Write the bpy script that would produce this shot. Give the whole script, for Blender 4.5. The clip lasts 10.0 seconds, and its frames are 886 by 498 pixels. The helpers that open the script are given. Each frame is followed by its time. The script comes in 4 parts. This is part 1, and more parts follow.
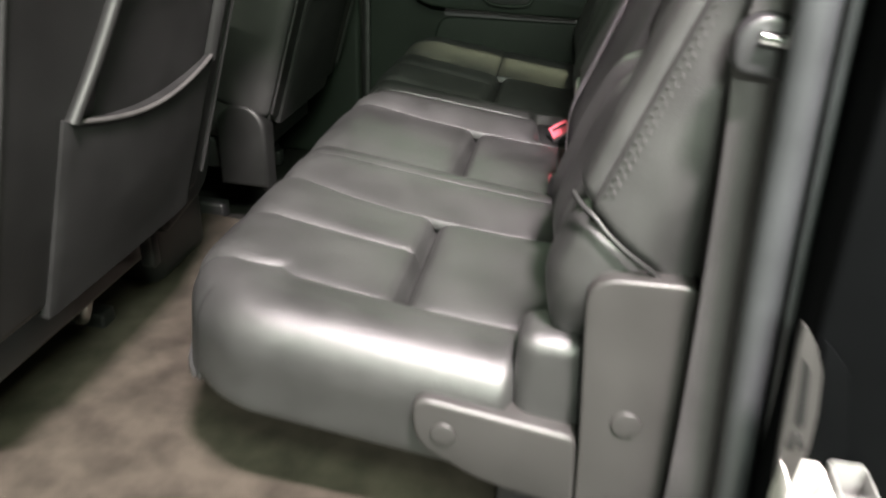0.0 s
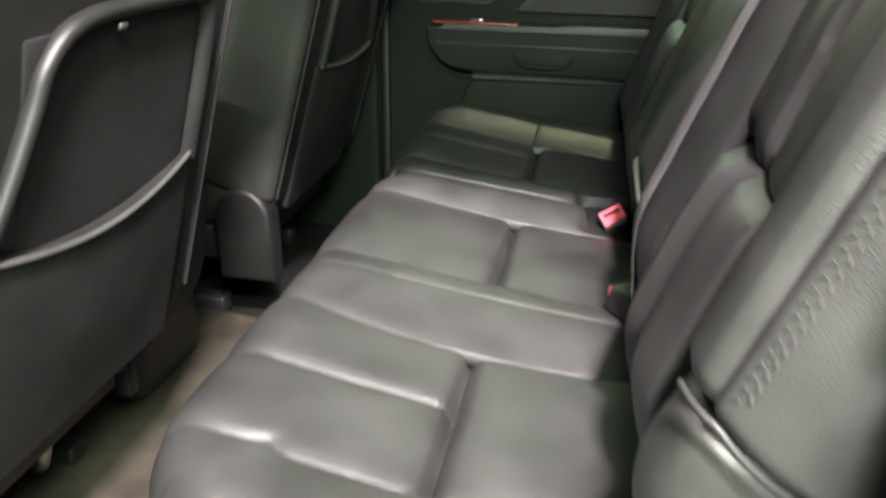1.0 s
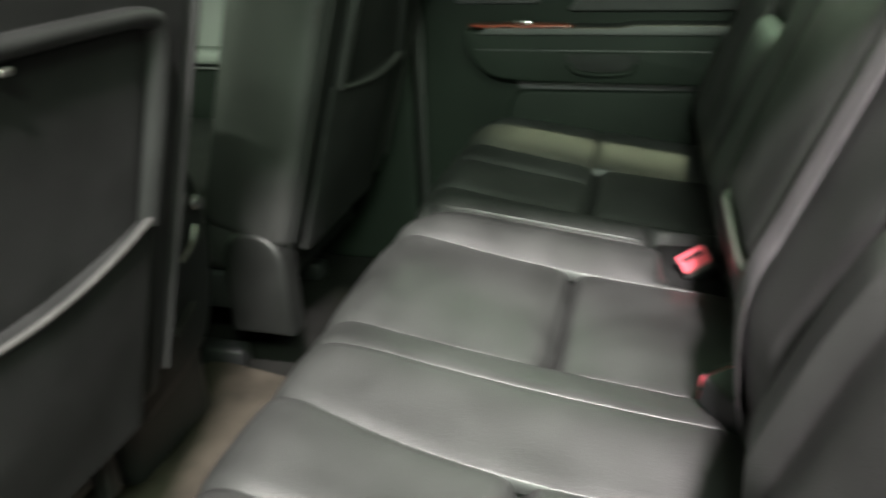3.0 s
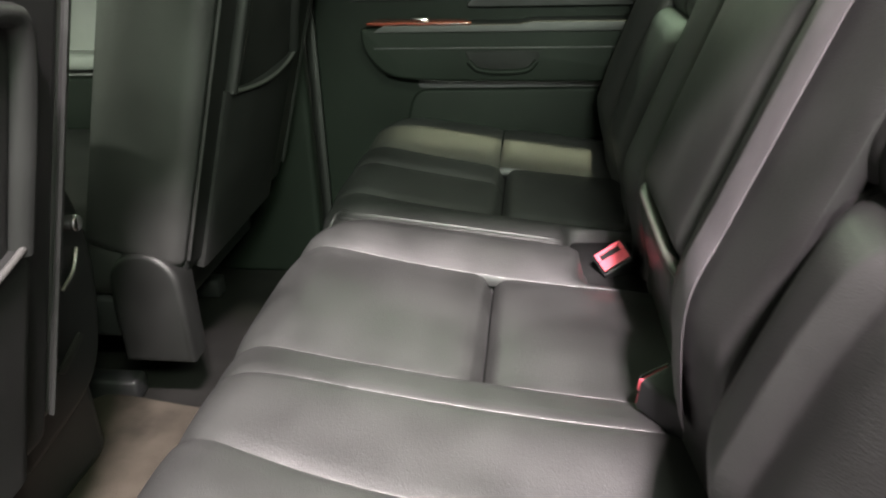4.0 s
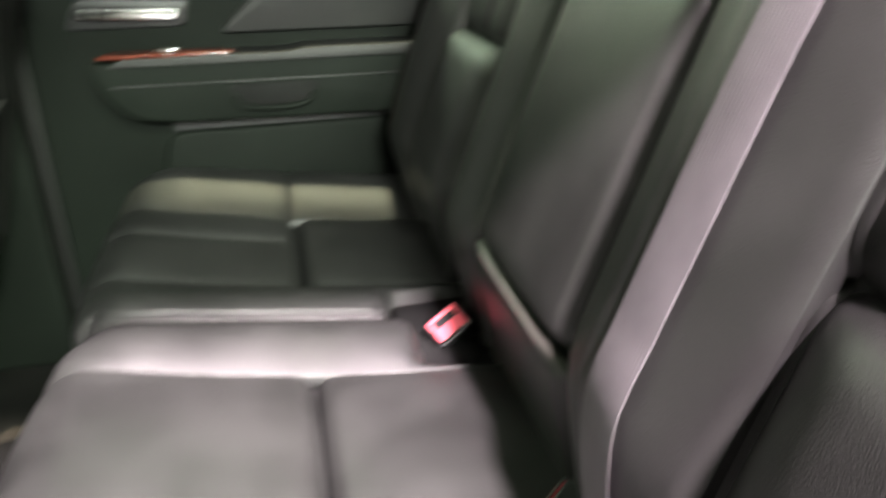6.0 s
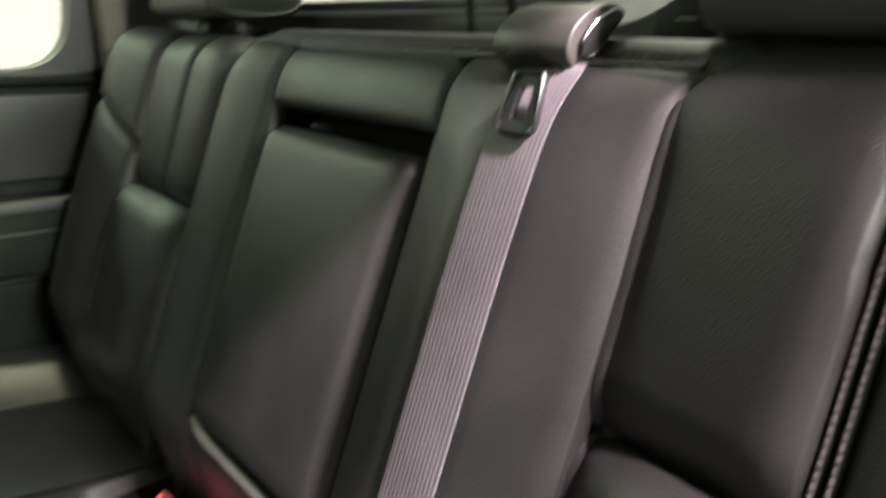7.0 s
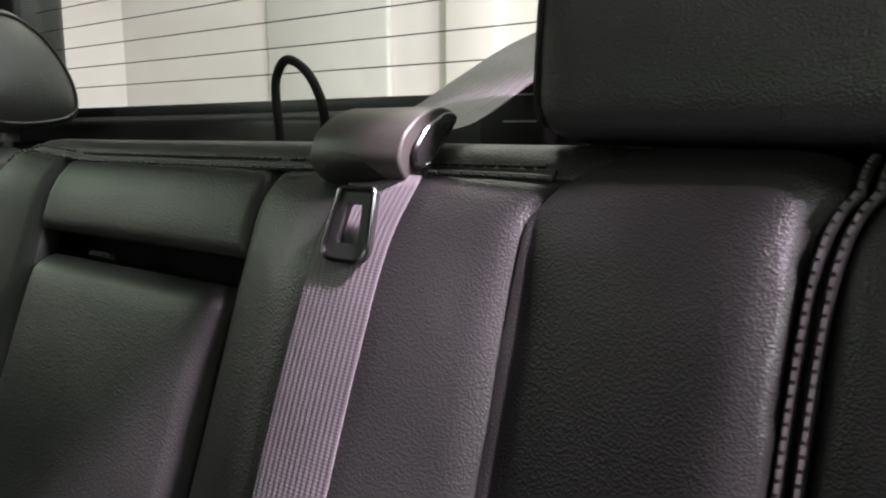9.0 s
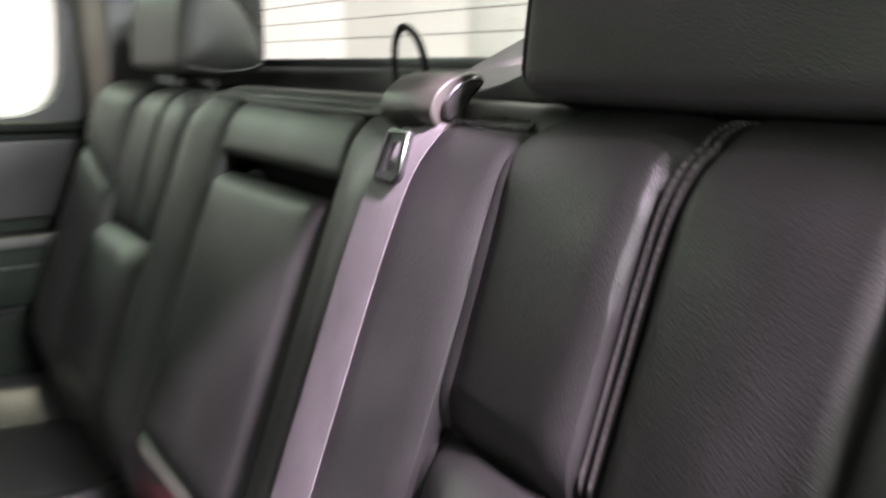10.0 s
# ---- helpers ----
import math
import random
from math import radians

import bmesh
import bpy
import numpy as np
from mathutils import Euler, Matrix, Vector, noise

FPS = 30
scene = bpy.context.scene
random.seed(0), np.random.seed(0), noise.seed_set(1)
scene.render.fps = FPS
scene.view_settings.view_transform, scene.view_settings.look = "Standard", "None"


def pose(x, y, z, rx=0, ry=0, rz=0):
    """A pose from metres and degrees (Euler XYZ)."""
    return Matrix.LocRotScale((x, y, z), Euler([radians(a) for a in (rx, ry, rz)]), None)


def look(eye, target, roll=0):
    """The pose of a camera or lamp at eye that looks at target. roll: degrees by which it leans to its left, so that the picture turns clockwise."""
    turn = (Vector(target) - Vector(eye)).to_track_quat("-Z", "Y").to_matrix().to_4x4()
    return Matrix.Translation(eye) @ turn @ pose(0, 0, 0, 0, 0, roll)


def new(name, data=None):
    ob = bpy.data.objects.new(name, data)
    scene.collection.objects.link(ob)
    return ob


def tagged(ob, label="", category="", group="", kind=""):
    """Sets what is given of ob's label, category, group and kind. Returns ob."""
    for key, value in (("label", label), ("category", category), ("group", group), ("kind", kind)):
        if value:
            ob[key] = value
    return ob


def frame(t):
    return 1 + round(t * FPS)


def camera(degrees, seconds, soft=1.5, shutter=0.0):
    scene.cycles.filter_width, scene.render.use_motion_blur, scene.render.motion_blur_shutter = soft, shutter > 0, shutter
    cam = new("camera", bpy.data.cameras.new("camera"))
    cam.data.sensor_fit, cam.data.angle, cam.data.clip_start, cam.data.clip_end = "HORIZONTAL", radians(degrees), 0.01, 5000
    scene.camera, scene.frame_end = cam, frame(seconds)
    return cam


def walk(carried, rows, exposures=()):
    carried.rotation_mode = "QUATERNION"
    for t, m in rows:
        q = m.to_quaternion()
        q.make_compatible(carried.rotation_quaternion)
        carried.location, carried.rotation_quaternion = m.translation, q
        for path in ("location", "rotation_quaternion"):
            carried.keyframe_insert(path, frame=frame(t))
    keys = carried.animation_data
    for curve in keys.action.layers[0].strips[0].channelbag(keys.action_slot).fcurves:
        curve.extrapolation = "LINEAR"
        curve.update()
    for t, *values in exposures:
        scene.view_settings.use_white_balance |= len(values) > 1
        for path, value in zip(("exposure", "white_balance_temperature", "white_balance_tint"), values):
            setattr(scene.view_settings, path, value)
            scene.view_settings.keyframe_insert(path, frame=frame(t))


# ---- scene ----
cam = camera(60.5, 10.0, soft=2.1, shutter=0.9)
PATH = [
    (0, (0.432, -0.616, 0.855), (0.153, 1.136, -0.069), 2.5),
    (0.5, (0.397, -0.477, 0.852), (0.088, 1.277, -0.058), 2.5),
    (1, (0.377, -0.367, 0.852), (0.02, 1.418, 0.024), 0.8),
    (1.5, (0.383, -0.254, 0.847), (-0.115, 1.513, 0.053), 0.2),
    (2, (0.391, -0.181, 0.846), (-0.246, 1.539, 0.049), -1.1),
    (2.5, (0.377, -0.155, 0.834), (-0.305, 1.545, 0.029), -2.5),
    (3, (0.347, -0.135, 0.837), (-0.148, 1.613, 0.002), -2.3),
    (3.2, (0.34, -0.133, 0.845), (-0.025, 1.638, -0.009), -1.4),
    (4.3, (0.296, -0.053, 0.82), (0.074, 1.748, -0.02), -1.8),
    (4.5, (0.284, -0.026, 0.82), (0.057, 1.772, -0.024), -2.0),
    (5, (0.261, 0.032, 0.817), (0.041, 1.825, -0.041), -3.0),
    (5.5, (0.266, 0.082, 0.818), (0.275, 1.879, -0.06), -1.7),
    (6, (0.257, 0.113, 0.825), (0.642, 1.886, -0.016), -0.8),
    (6.2, (0.277, 0.146, 0.827), (0.832, 1.887, 0.013), -1.0),
    (7.3, (0.218, 0.17, 0.862), (1.518, 1.612, 0.381), 1.1),
    (7.5, (0.228, 0.183, 0.861), (1.539, 1.621, 0.398), 0.9),
    (8, (0.257, 0.208, 0.86), (1.675, 1.562, 0.463), 0.3),
    (8.5, (0.273, 0.228, 0.86), (1.855, 1.415, 0.562), -0.2),
    (9, (0.276, 0.223, 0.861), (1.851, 1.417, 0.551), -0.2),
    (9.5, (0.256, 0.175, 0.866), (1.754, 1.458, 0.536), 1.1),
    (10, (0.251, 0.045, 0.872), (1.439, 1.589, 0.422), 1.1),
]
walk(cam, [(t, look(eye, target, roll)) for t, eye, target, roll in PATH], [(0.0, 0.0, 7250, -18), (0.7, 0.25, 7300, -19), (1.5, 0.4, 7150, -26), (2.2, 0.1, 7050, -33), (3.0, 0.1, 7150, -29), (4.5, 0.5, 7250, -15), (5.5, 0.65, 7250, -14), (6.2, 1.0, 7250, -11), (7.3, 0.25, 7300, -9), (8.5, -0.08, 6750, 0), (9.2, 0.15, 6700, 0), (10.0, 0.75, 6700, 1)])

# ---- light ----
world = bpy.data.worlds.new("world")
scene.world = world
world.use_nodes = True
bg = world.node_tree.nodes["Background"]
bg.inputs["Color"].default_value = (0.75, 0.85, 0.80, 1)
bg.inputs["Strength"].default_value = 0.015


def area_lamp(name, place, target, w, h, watts, colour):
    data = bpy.data.lights.new(name, "AREA")
    data.shape, data.size, data.size_y, data.energy, data.color = "RECTANGLE", w, h, watts, colour
    ob = new(name, data)
    ob.matrix_world = look(place, target)
    return ob


# area lights added to fit the lit patches and brightness; no fixture is in view
NEAR_LAMP, FAR_LAMP, REAR_LAMP, BACK_LAMP = (0.80, -0.96, 2.50), (0.65, 1.80, 2.6), (1.65, 0.7, 2.5), (2.9, 0.7, 2.6)
SIDE_LAMP, YARD_LAMP, DOOR_LAMP, FRONT_LAMP, WALL_LAMP = (1.22, -1.62, 2.30), (0.72, -3.9, 2.45), (-3.2, -1.6, 1.6), (-5.2, 0.6, 2.45), (-0.4, 4.6, 2.5)
area_lamp("near_key_light", NEAR_LAMP, (0.5, 0.4, 0.5), 0.3, 0.08, 500, (1.0, 0.76, 1.0))
area_lamp("side_fill_light", SIDE_LAMP, (0.2, 0.6, 0.4), 0.9, 0.12, 135, (0.93, 1.0, 0.95))
area_lamp("yard_fill_light", YARD_LAMP, (0.1, 0.7, 0.5), 0.9, 0.14, 430, (0.92, 0.90, 0.97))
area_lamp("door_fill_light", DOOR_LAMP, (-0.1, 0.8, 0.6), 0.9, 0.12, 45, (1.0, 0.97, 0.98))
area_lamp("front_fill_light", FRONT_LAMP, (0.0, 0.7, 0.7), 3.0, 0.4, 44, (0.84, 1.0, 0.82))
area_lamp("wall_fill_light", WALL_LAMP, (0.2, 2.0, 0.0), 3.0, 0.14, 34, (0.84, 1.0, 0.86))
area_lamp("far_key_light", FAR_LAMP, (0.30, 1.30, 0.42), 0.3, 0.08, 95, (1.0, 0.92, 0.74))
area_lamp("rear_fill_light", REAR_LAMP, (0.7, 0.7, 0.85), 2.0, 0.14, 36, (1.0, 0.97, 0.95))
area_lamp("back_fill_light", BACK_LAMP, (4.0, 0.7, 0.9), 2.4, 0.14, 12, (1.0, 0.98, 1.0))

# ---- materials ----


def material(name, colour, rough=0.5, metal=0.0, spec=0.5, grain=None, grain_bump=0.0, wear=None, wear_amount=0.3, coat=0.0, rough_var=0.0, cells=None, cell_bump=0.0, folds=None, fold_bump=0.0):
    """Principled surface; grain and wear are scales per metre of fine and coarse variation, cells a pebbled relief."""
    m = bpy.data.materials.new(name)
    m.use_nodes = True
    nt = m.node_tree
    b = nt.nodes["Principled BSDF"]
    b.inputs["Roughness"].default_value, b.inputs["Metallic"].default_value = rough, metal
    b.inputs["Specular IOR Level"].default_value, b.inputs["Coat Weight"].default_value = spec, coat
    b.inputs["Coat Roughness"].default_value = 0.15
    b.inputs["Base Color"].default_value = (*colour, 1)
    co = nt.nodes.new("ShaderNodeTexCoord")

    def tex_noise(scale, detail):
        n = nt.nodes.new("ShaderNodeTexNoise")
        n.inputs["Scale"].default_value, n.inputs["Detail"].default_value = scale, detail
        nt.links.new(co.outputs["Object"], n.inputs["Vector"])
        return n

    if wear:
        w = nt.nodes.new("ShaderNodeMapRange")
        w.inputs["From Min"].default_value, w.inputs["From Max"].default_value = 0.32, 0.68
        nt.links.new(tex_noise(wear, 6).outputs["Fac"], w.inputs["Value"])
        mix = nt.nodes.new("ShaderNodeMix")
        mix.data_type = "RGBA"
        lo, hi = 1 - wear_amount, 1 + wear_amount
        mix.inputs[6].default_value = (*[c * lo for c in colour], 1)
        mix.inputs[7].default_value = (*[min(1, c * hi) for c in colour], 1)
        nt.links.new(w.outputs["Result"], mix.inputs[0])
        nt.links.new(mix.outputs[2], b.inputs["Base Color"])
        if rough_var:
            r = nt.nodes.new("ShaderNodeMapRange")
            r.inputs["From Min"].default_value, r.inputs["From Max"].default_value = 0.0, 1.0
            r.inputs["To Min"].default_value, r.inputs["To Max"].default_value = rough - rough_var, rough + rough_var
            nt.links.new(w.outputs["Result"], r.inputs["Value"])
            nt.links.new(r.outputs["Result"], b.inputs["Roughness"])
    last = None
    if folds:
        f = tex_noise(folds, 2)
        last = nt.nodes.new("ShaderNodeBump")
        last.inputs["Strength"].default_value, last.inputs["Distance"].default_value = fold_bump, 0.004
        nt.links.new(f.outputs["Fac"], last.inputs["Height"])
    if grain:
        g = tex_noise(grain, 3)
        bump = nt.nodes.new("ShaderNodeBump")
        bump.inputs["Strength"].default_value, bump.inputs["Distance"].default_value = grain_bump, 0.001
        nt.links.new(g.outputs["Fac"], bump.inputs["Height"])
        if last:
            nt.links.new(last.outputs["Normal"], bump.inputs["Normal"])
        last = bump
    if cells:
        v = nt.nodes.new("ShaderNodeTexVoronoi")
        v.inputs["Scale"].default_value = cells
        nt.links.new(co.outputs["Object"], v.inputs["Vector"])
        bump = nt.nodes.new("ShaderNodeBump")
        bump.inputs["Strength"].default_value, bump.inputs["Distance"].default_value = cell_bump, 0.0006
        nt.links.new(v.outputs["Distance"], bump.inputs["Height"])
        if last:
            nt.links.new(last.outputs["Normal"], bump.inputs["Normal"])
        last = bump
    if last:
        nt.links.new(last.outputs["Normal"], b.inputs["Normal"])
    return m


def webbing_material(name, colour):
    """Woven belt: ribs along its length."""
    m = material(name, colour, 0.6, grain=900, grain_bump=0.3, wear=25, wear_amount=0.15)
    nt = m.node_tree
    b = nt.nodes["Principled BSDF"]
    uv = nt.nodes.new("ShaderNodeTexCoord")
    rib = nt.nodes.new("ShaderNodeTexWave")
    rib.wave_type, rib.bands_direction = "BANDS", "X"
    rib.inputs["Scale"].default_value, rib.inputs["Distortion"].default_value = 4.2, 0.0
    nt.links.new(uv.outputs["UV"], rib.inputs["Vector"])
    bump = nt.nodes.new("ShaderNodeBump")
    bump.inputs["Strength"].default_value, bump.inputs["Distance"].default_value = 0.36, 0.0006
    weft, both = nt.nodes.new("ShaderNodeTexWave"), nt.nodes.new("ShaderNodeMath")
    weft.wave_type, weft.bands_direction, both.operation = "BANDS", "Y", "ADD"
    weft.inputs["Scale"].default_value, weft.inputs["Distortion"].default_value = 88.0, 0.6
    nt.links.new(uv.outputs["UV"], weft.inputs["Vector"])
    nt.links.new(rib.outputs["Fac"], both.inputs[0])
    soft = nt.nodes.new("ShaderNodeMath")
    soft.operation = "MULTIPLY"
    soft.inputs[1].default_value = 0.3
    nt.links.new(weft.outputs["Fac"], soft.inputs[0])
    nt.links.new(soft.outputs[0], both.inputs[1])
    nt.links.new(both.outputs[0], bump.inputs["Height"])
    nt.links.new(bump.outputs["Normal"], b.inputs["Normal"])
    return m


def glass_material(name, tint):
    m = bpy.data.materials.new(name)
    m.use_nodes = True
    nt = m.node_tree
    nt.nodes.remove(nt.nodes["Principled BSDF"])
    out = nt.nodes["Material Output"]
    clear, gloss, mix = nt.nodes.new("ShaderNodeBsdfTransparent"), nt.nodes.new("ShaderNodeBsdfGlossy"), nt.nodes.new("ShaderNodeMixShader")
    clear.inputs["Color"].default_value = (*tint, 1)
    gloss.inputs["Roughness"].default_value = 0.02
    mix.inputs[0].default_value = 0.05
    nt.links.new(clear.outputs[0], mix.inputs[1])
    nt.links.new(gloss.outputs[0], mix.inputs[2])
    nt.links.new(mix.outputs[0], out.inputs["Surface"])
    return m


def glow_material(name, colour, strength):
    m = bpy.data.materials.new(name)
    m.use_nodes = True
    b = m.node_tree.nodes["Principled BSDF"]
    b.inputs["Emission Color"].default_value, b.inputs["Emission Strength"].default_value = (*colour, 1), strength
    return m


LEATHER = material("black_leather", (0.020, 0.0201, 0.0198), 0.43, spec=0.62, grain=260, grain_bump=0.05, wear=11, wear_amount=0.25, rough_var=0.05, cells=800, cell_bump=0.45, folds=17, fold_bump=0.22)
LEATHER_DARK = material("black_vinyl", (0.013, 0.013, 0.013), 0.50, spec=0.35, grain=300, grain_bump=0.08, wear=12, wear_amount=0.2, cells=480, cell_bump=0.2)
THREAD = material("grey_thread", (0.085, 0.082, 0.080), 0.6, grain=1500, grain_bump=0.4)
THREAD_DARK = material("dark_thread", (0.032, 0.031, 0.031), 0.6, grain=1500, grain_bump=0.4)
PLASTIC = material("dark_grey_plastic", (0.021, 0.0200, 0.0194), 0.44, grain=1100, grain_bump=0.2, wear=9, wear_amount=0.14, rough_var=0.04)
PLASTIC_BLACK = material("black_plastic", (0.013, 0.013, 0.014), 0.42, grain=900, grain_bump=0.15, wear=11, wear_amount=0.2)
DOOR_TRIM = material("dark_door_trim", (0.0054, 0.0074, 0.0056), 0.64, spec=0.12, grain=900, grain_bump=0.3, wear=8, wear_amount=0.15)
FABRIC = material("black_fabric", (0.007, 0.007, 0.007), 0.80, spec=0.2, grain=1400, grain_bump=0.6, wear=18, wear_amount=0.35)
CARPET = material("brown_grey_carpet", (0.032, 0.0275, 0.022), 0.95, spec=0.1, grain=420, grain_bump=1.0, wear=14, wear_amount=0.38)
HARD_BLACK = material("hard_black_plastic", (0.006, 0.0062, 0.006), 0.5, spec=0.35, grain=900, grain_bump=0.2, wear=12, wear_amount=0.3)
# carpet past the mat, with the shade there put into its colour
CARPET_SHADED = material("shaded_cab_carpet", (0.0055, 0.0054, 0.0050), 0.95, spec=0.1, grain=420, grain_bump=1.0, wear=7, wear_amount=0.6)
ELASTIC = material("grey_elastic", (0.030, 0.029, 0.028), 0.6, grain=1200, grain_bump=0.3, wear=30, wear_amount=0.2)
RUBBER = material("black_rubber", (0.030, 0.032, 0.034), 0.40, grain=700, grain_bump=0.15, wear=15, wear_amount=0.2)
RED = material("red_plastic", (0.72, 0.11, 0.15), 0.35, grain=600, grain_bump=0.05)
CHROME = material("chrome", (0.70, 0.70, 0.70), 0.16, 1.0, grain=200, grain_bump=0.02)
DARK_CHROME = material("dark_nickel", (0.10, 0.10, 0.105), 0.22, 1.0, grain=300, grain_bump=0.05)
STEEL = material("worn_steel", (0.40, 0.39, 0.37), 0.35, 1.0, grain=500, grain_bump=0.2, wear=40, wear_amount=0.3)
WEB = webbing_material("grey_webbing", (0.115, 0.104, 0.114))
# the same webbing for the doorway belt, its dimness put into the colour
WEB_SHADED = webbing_material("shaded_grey_webbing", (0.032, 0.030, 0.031))
HEADLINER = material("grey_headliner", (0.30, 0.29, 0.26), 0.95, grain=1200, grain_bump=0.5, wear=10, wear_amount=0.1)
PILLAR_TAN = material("beige_pillar_trim", (0.11, 0.098, 0.08), 0.7, grain=900, grain_bump=0.3, wear=10, wear_amount=0.1)
PAINT = material("black_car_paint", (0.0016, 0.0018, 0.0020), 0.60, spec=0.03, wear=5, wear_amount=0.3)
WALL = material("white_wall_paint", (0.78, 0.77, 0.74), 0.8, grain=60, grain_bump=0.2, wear=1.2, wear_amount=0.05)
# for garage sides out of view, kept dark to limit bounced light
WALL_GREY = material("unseen_wall_grey", (0.24, 0.25, 0.23), 0.8, grain=60, grain_bump=0.2, wear=1.2, wear_amount=0.06)
PANEL_GREY = material("pale_panel_paint", (0.62, 0.63, 0.60), 0.8, grain=60, grain_bump=0.2, wear=1.2, wear_amount=0.06)
CONCRETE = material("grey_concrete", (0.17, 0.17, 0.165), 0.8, grain=90, grain_bump=0.4, wear=2, wear_amount=0.25)
WHITE_PLASTIC = material("white_plastic", (0.60, 0.59, 0.56), 0.4, grain=300, grain_bump=0.05, wear=20, wear_amount=0.06)
GREY_TRIM = material("pale_grey_trim", (0.15, 0.15, 0.145), 0.5, grain=900, grain_bump=0.2, wear=10, wear_amount=0.1)
# grey lightened to stand in for light on the belt guide; also the trim bar
GUIDE = material("lightened_grey_plastic", (0.045, 0.042, 0.038), 0.42, grain=700, grain_bump=0.15, wear=30, wear_amount=0.2)
GLASS = glass_material("tinted_glass", (0.87, 0.89, 0.85))
# glow of the tubes in the added, unseen light bodies
TUBE = glow_material("added_lamp_tube", (1.0, 0.95, 0.88), 6.0)


def wood_material():
    m = material("glossy_wood_trim", (0.16, 0.05, 0.022), 0.25, coat=0.8)
    nt = m.node_tree
    b = nt.nodes["Principled BSDF"]
    co, wave, ramp = nt.nodes.new("ShaderNodeTexCoord"), nt.nodes.new("ShaderNodeTexWave"), nt.nodes.new("ShaderNodeValToRGB")
    wave.bands_direction = "Z"
    wave.inputs["Scale"].default_value, wave.inputs["Distortion"].default_value, wave.inputs["Detail"].default_value = 30, 5, 3
    ramp.color_ramp.elements[0].color, ramp.color_ramp.elements[1].color = (0.028, 0.006, 0.004, 1), (0.09, 0.018, 0.011, 1)
    nt.links.new(co.outputs["Object"], wave.inputs["Vector"])
    nt.links.new(wave.outputs["Fac"], ramp.inputs["Fac"])
    nt.links.new(ramp.outputs["Color"], b.inputs["Base Color"])
    return m


WOOD = wood_material()

# ---- mesh helpers ----


def mesh_ob(name, verts, faces, mat, parent=None, label="", smooth=True):
    me = bpy.data.meshes.new(name)
    me.from_pydata([tuple(v) for v in verts], [], faces)
    me.materials.append(mat)
    me.polygons.foreach_set("use_smooth", [smooth] * len(me.polygons))
    me.validate()
    ob = new(name, me)
    if parent is not None:
        ob.parent = parent
    if label:
        tagged(ob, label)
    return ob


def part(name, bm, mat, parent=None, label="", smooth=True):
    me = bpy.data.meshes.new(name)
    bm.normal_update()
    bm.to_mesh(me)
    bm.free()
    me.materials.append(mat)
    me.polygons.foreach_set("use_smooth", [smooth] * len(me.polygons))
    if smooth:
        me.set_sharp_from_angle(angle=radians(50))
    ob = new(name, me)
    if parent is not None:
        ob.parent = parent
    if label:
        tagged(ob, label)
    return ob


def thing(name, label, category, group="", kind=""):
    return tagged(new(name), label, category, group, kind)


def box(bm, lo, hi, bevel=0.0, segments=2, m=None):
    """A bevelled box between two corners, added to bm."""
    lo, hi = Vector(lo), Vector(hi)
    made = bmesh.ops.create_cube(bm, size=1, matrix=(m or Matrix()) @ Matrix.Translation((lo + hi) / 2) @ Matrix.Diagonal((*(hi - lo), 1)))
    if bevel:
        edges = list({e for v in made["verts"] for e in v.link_edges})
        bmesh.ops.bevel(bm, geom=edges, offset=bevel, segments=segments, affect="EDGES", profile=0.5, clamp_overlap=True)
    return bm


def boxed(lo, hi, bevel=0.0, segments=2, m=None):
    return box(bmesh.new(), lo, hi, bevel, segments, m)


def prism(outline, depth, axis, bevel=0.0, m=None):
    """Outline of (u, v) pairs pushed out along axis x, y or z from depth[0] to depth[1]."""
    bm = bmesh.new()
    at = {"x": lambda u, v, d: (d, u, v), "y": lambda u, v, d: (u, d, v), "z": lambda u, v, d: (u, v, d)}[axis]
    a = [bm.verts.new(at(u, v, depth[0])) for u, v in outline]
    b = [bm.verts.new(at(u, v, depth[1])) for u, v in outline]
    n = len(a)
    bm.faces.new(a)
    bm.faces.new(b[::-1])
    for i in range(n):
        bm.faces.new((a[i], b[i], b[(i + 1) % n], a[(i + 1) % n]))
    bmesh.ops.recalc_face_normals(bm, faces=bm.faces)
    if bevel:
        rim = [e for e in bm.edges if abs(e.calc_face_angle(0)) > 0.6 and len({round(dict(x=v.co.x, y=v.co.y, z=v.co.z)[axis], 5) for v in e.verts}) == 1]
        bmesh.ops.bevel(bm, geom=rim, offset=bevel, segments=3, affect="EDGES", profile=0.5, clamp_overlap=True)
    if m:
        bm.transform(m)
    return bm


def rounded(points, radius, steps=5):
    """A closed outline with its corners rounded; radius may be one number or one for each corner."""
    out, n = [], len(points)
    for i in range(n):
        p, a, b = Vector(points[i]), Vector(points[i - 1]), Vector(points[(i + 1) % n])
        r = radius[i] if isinstance(radius, (list, tuple)) else radius
        ra, rb = min(r, (a - p).length * 0.49), min(r, (b - p).length * 0.49)
        s, e = p + (a - p).normalized() * ra, p + (b - p).normalized() * rb
        for k in range(steps + 1):
            t = k / steps
            out.append(tuple((1 - t) ** 2 * s + 2 * t * (1 - t) * p + t * t * e))
    return out


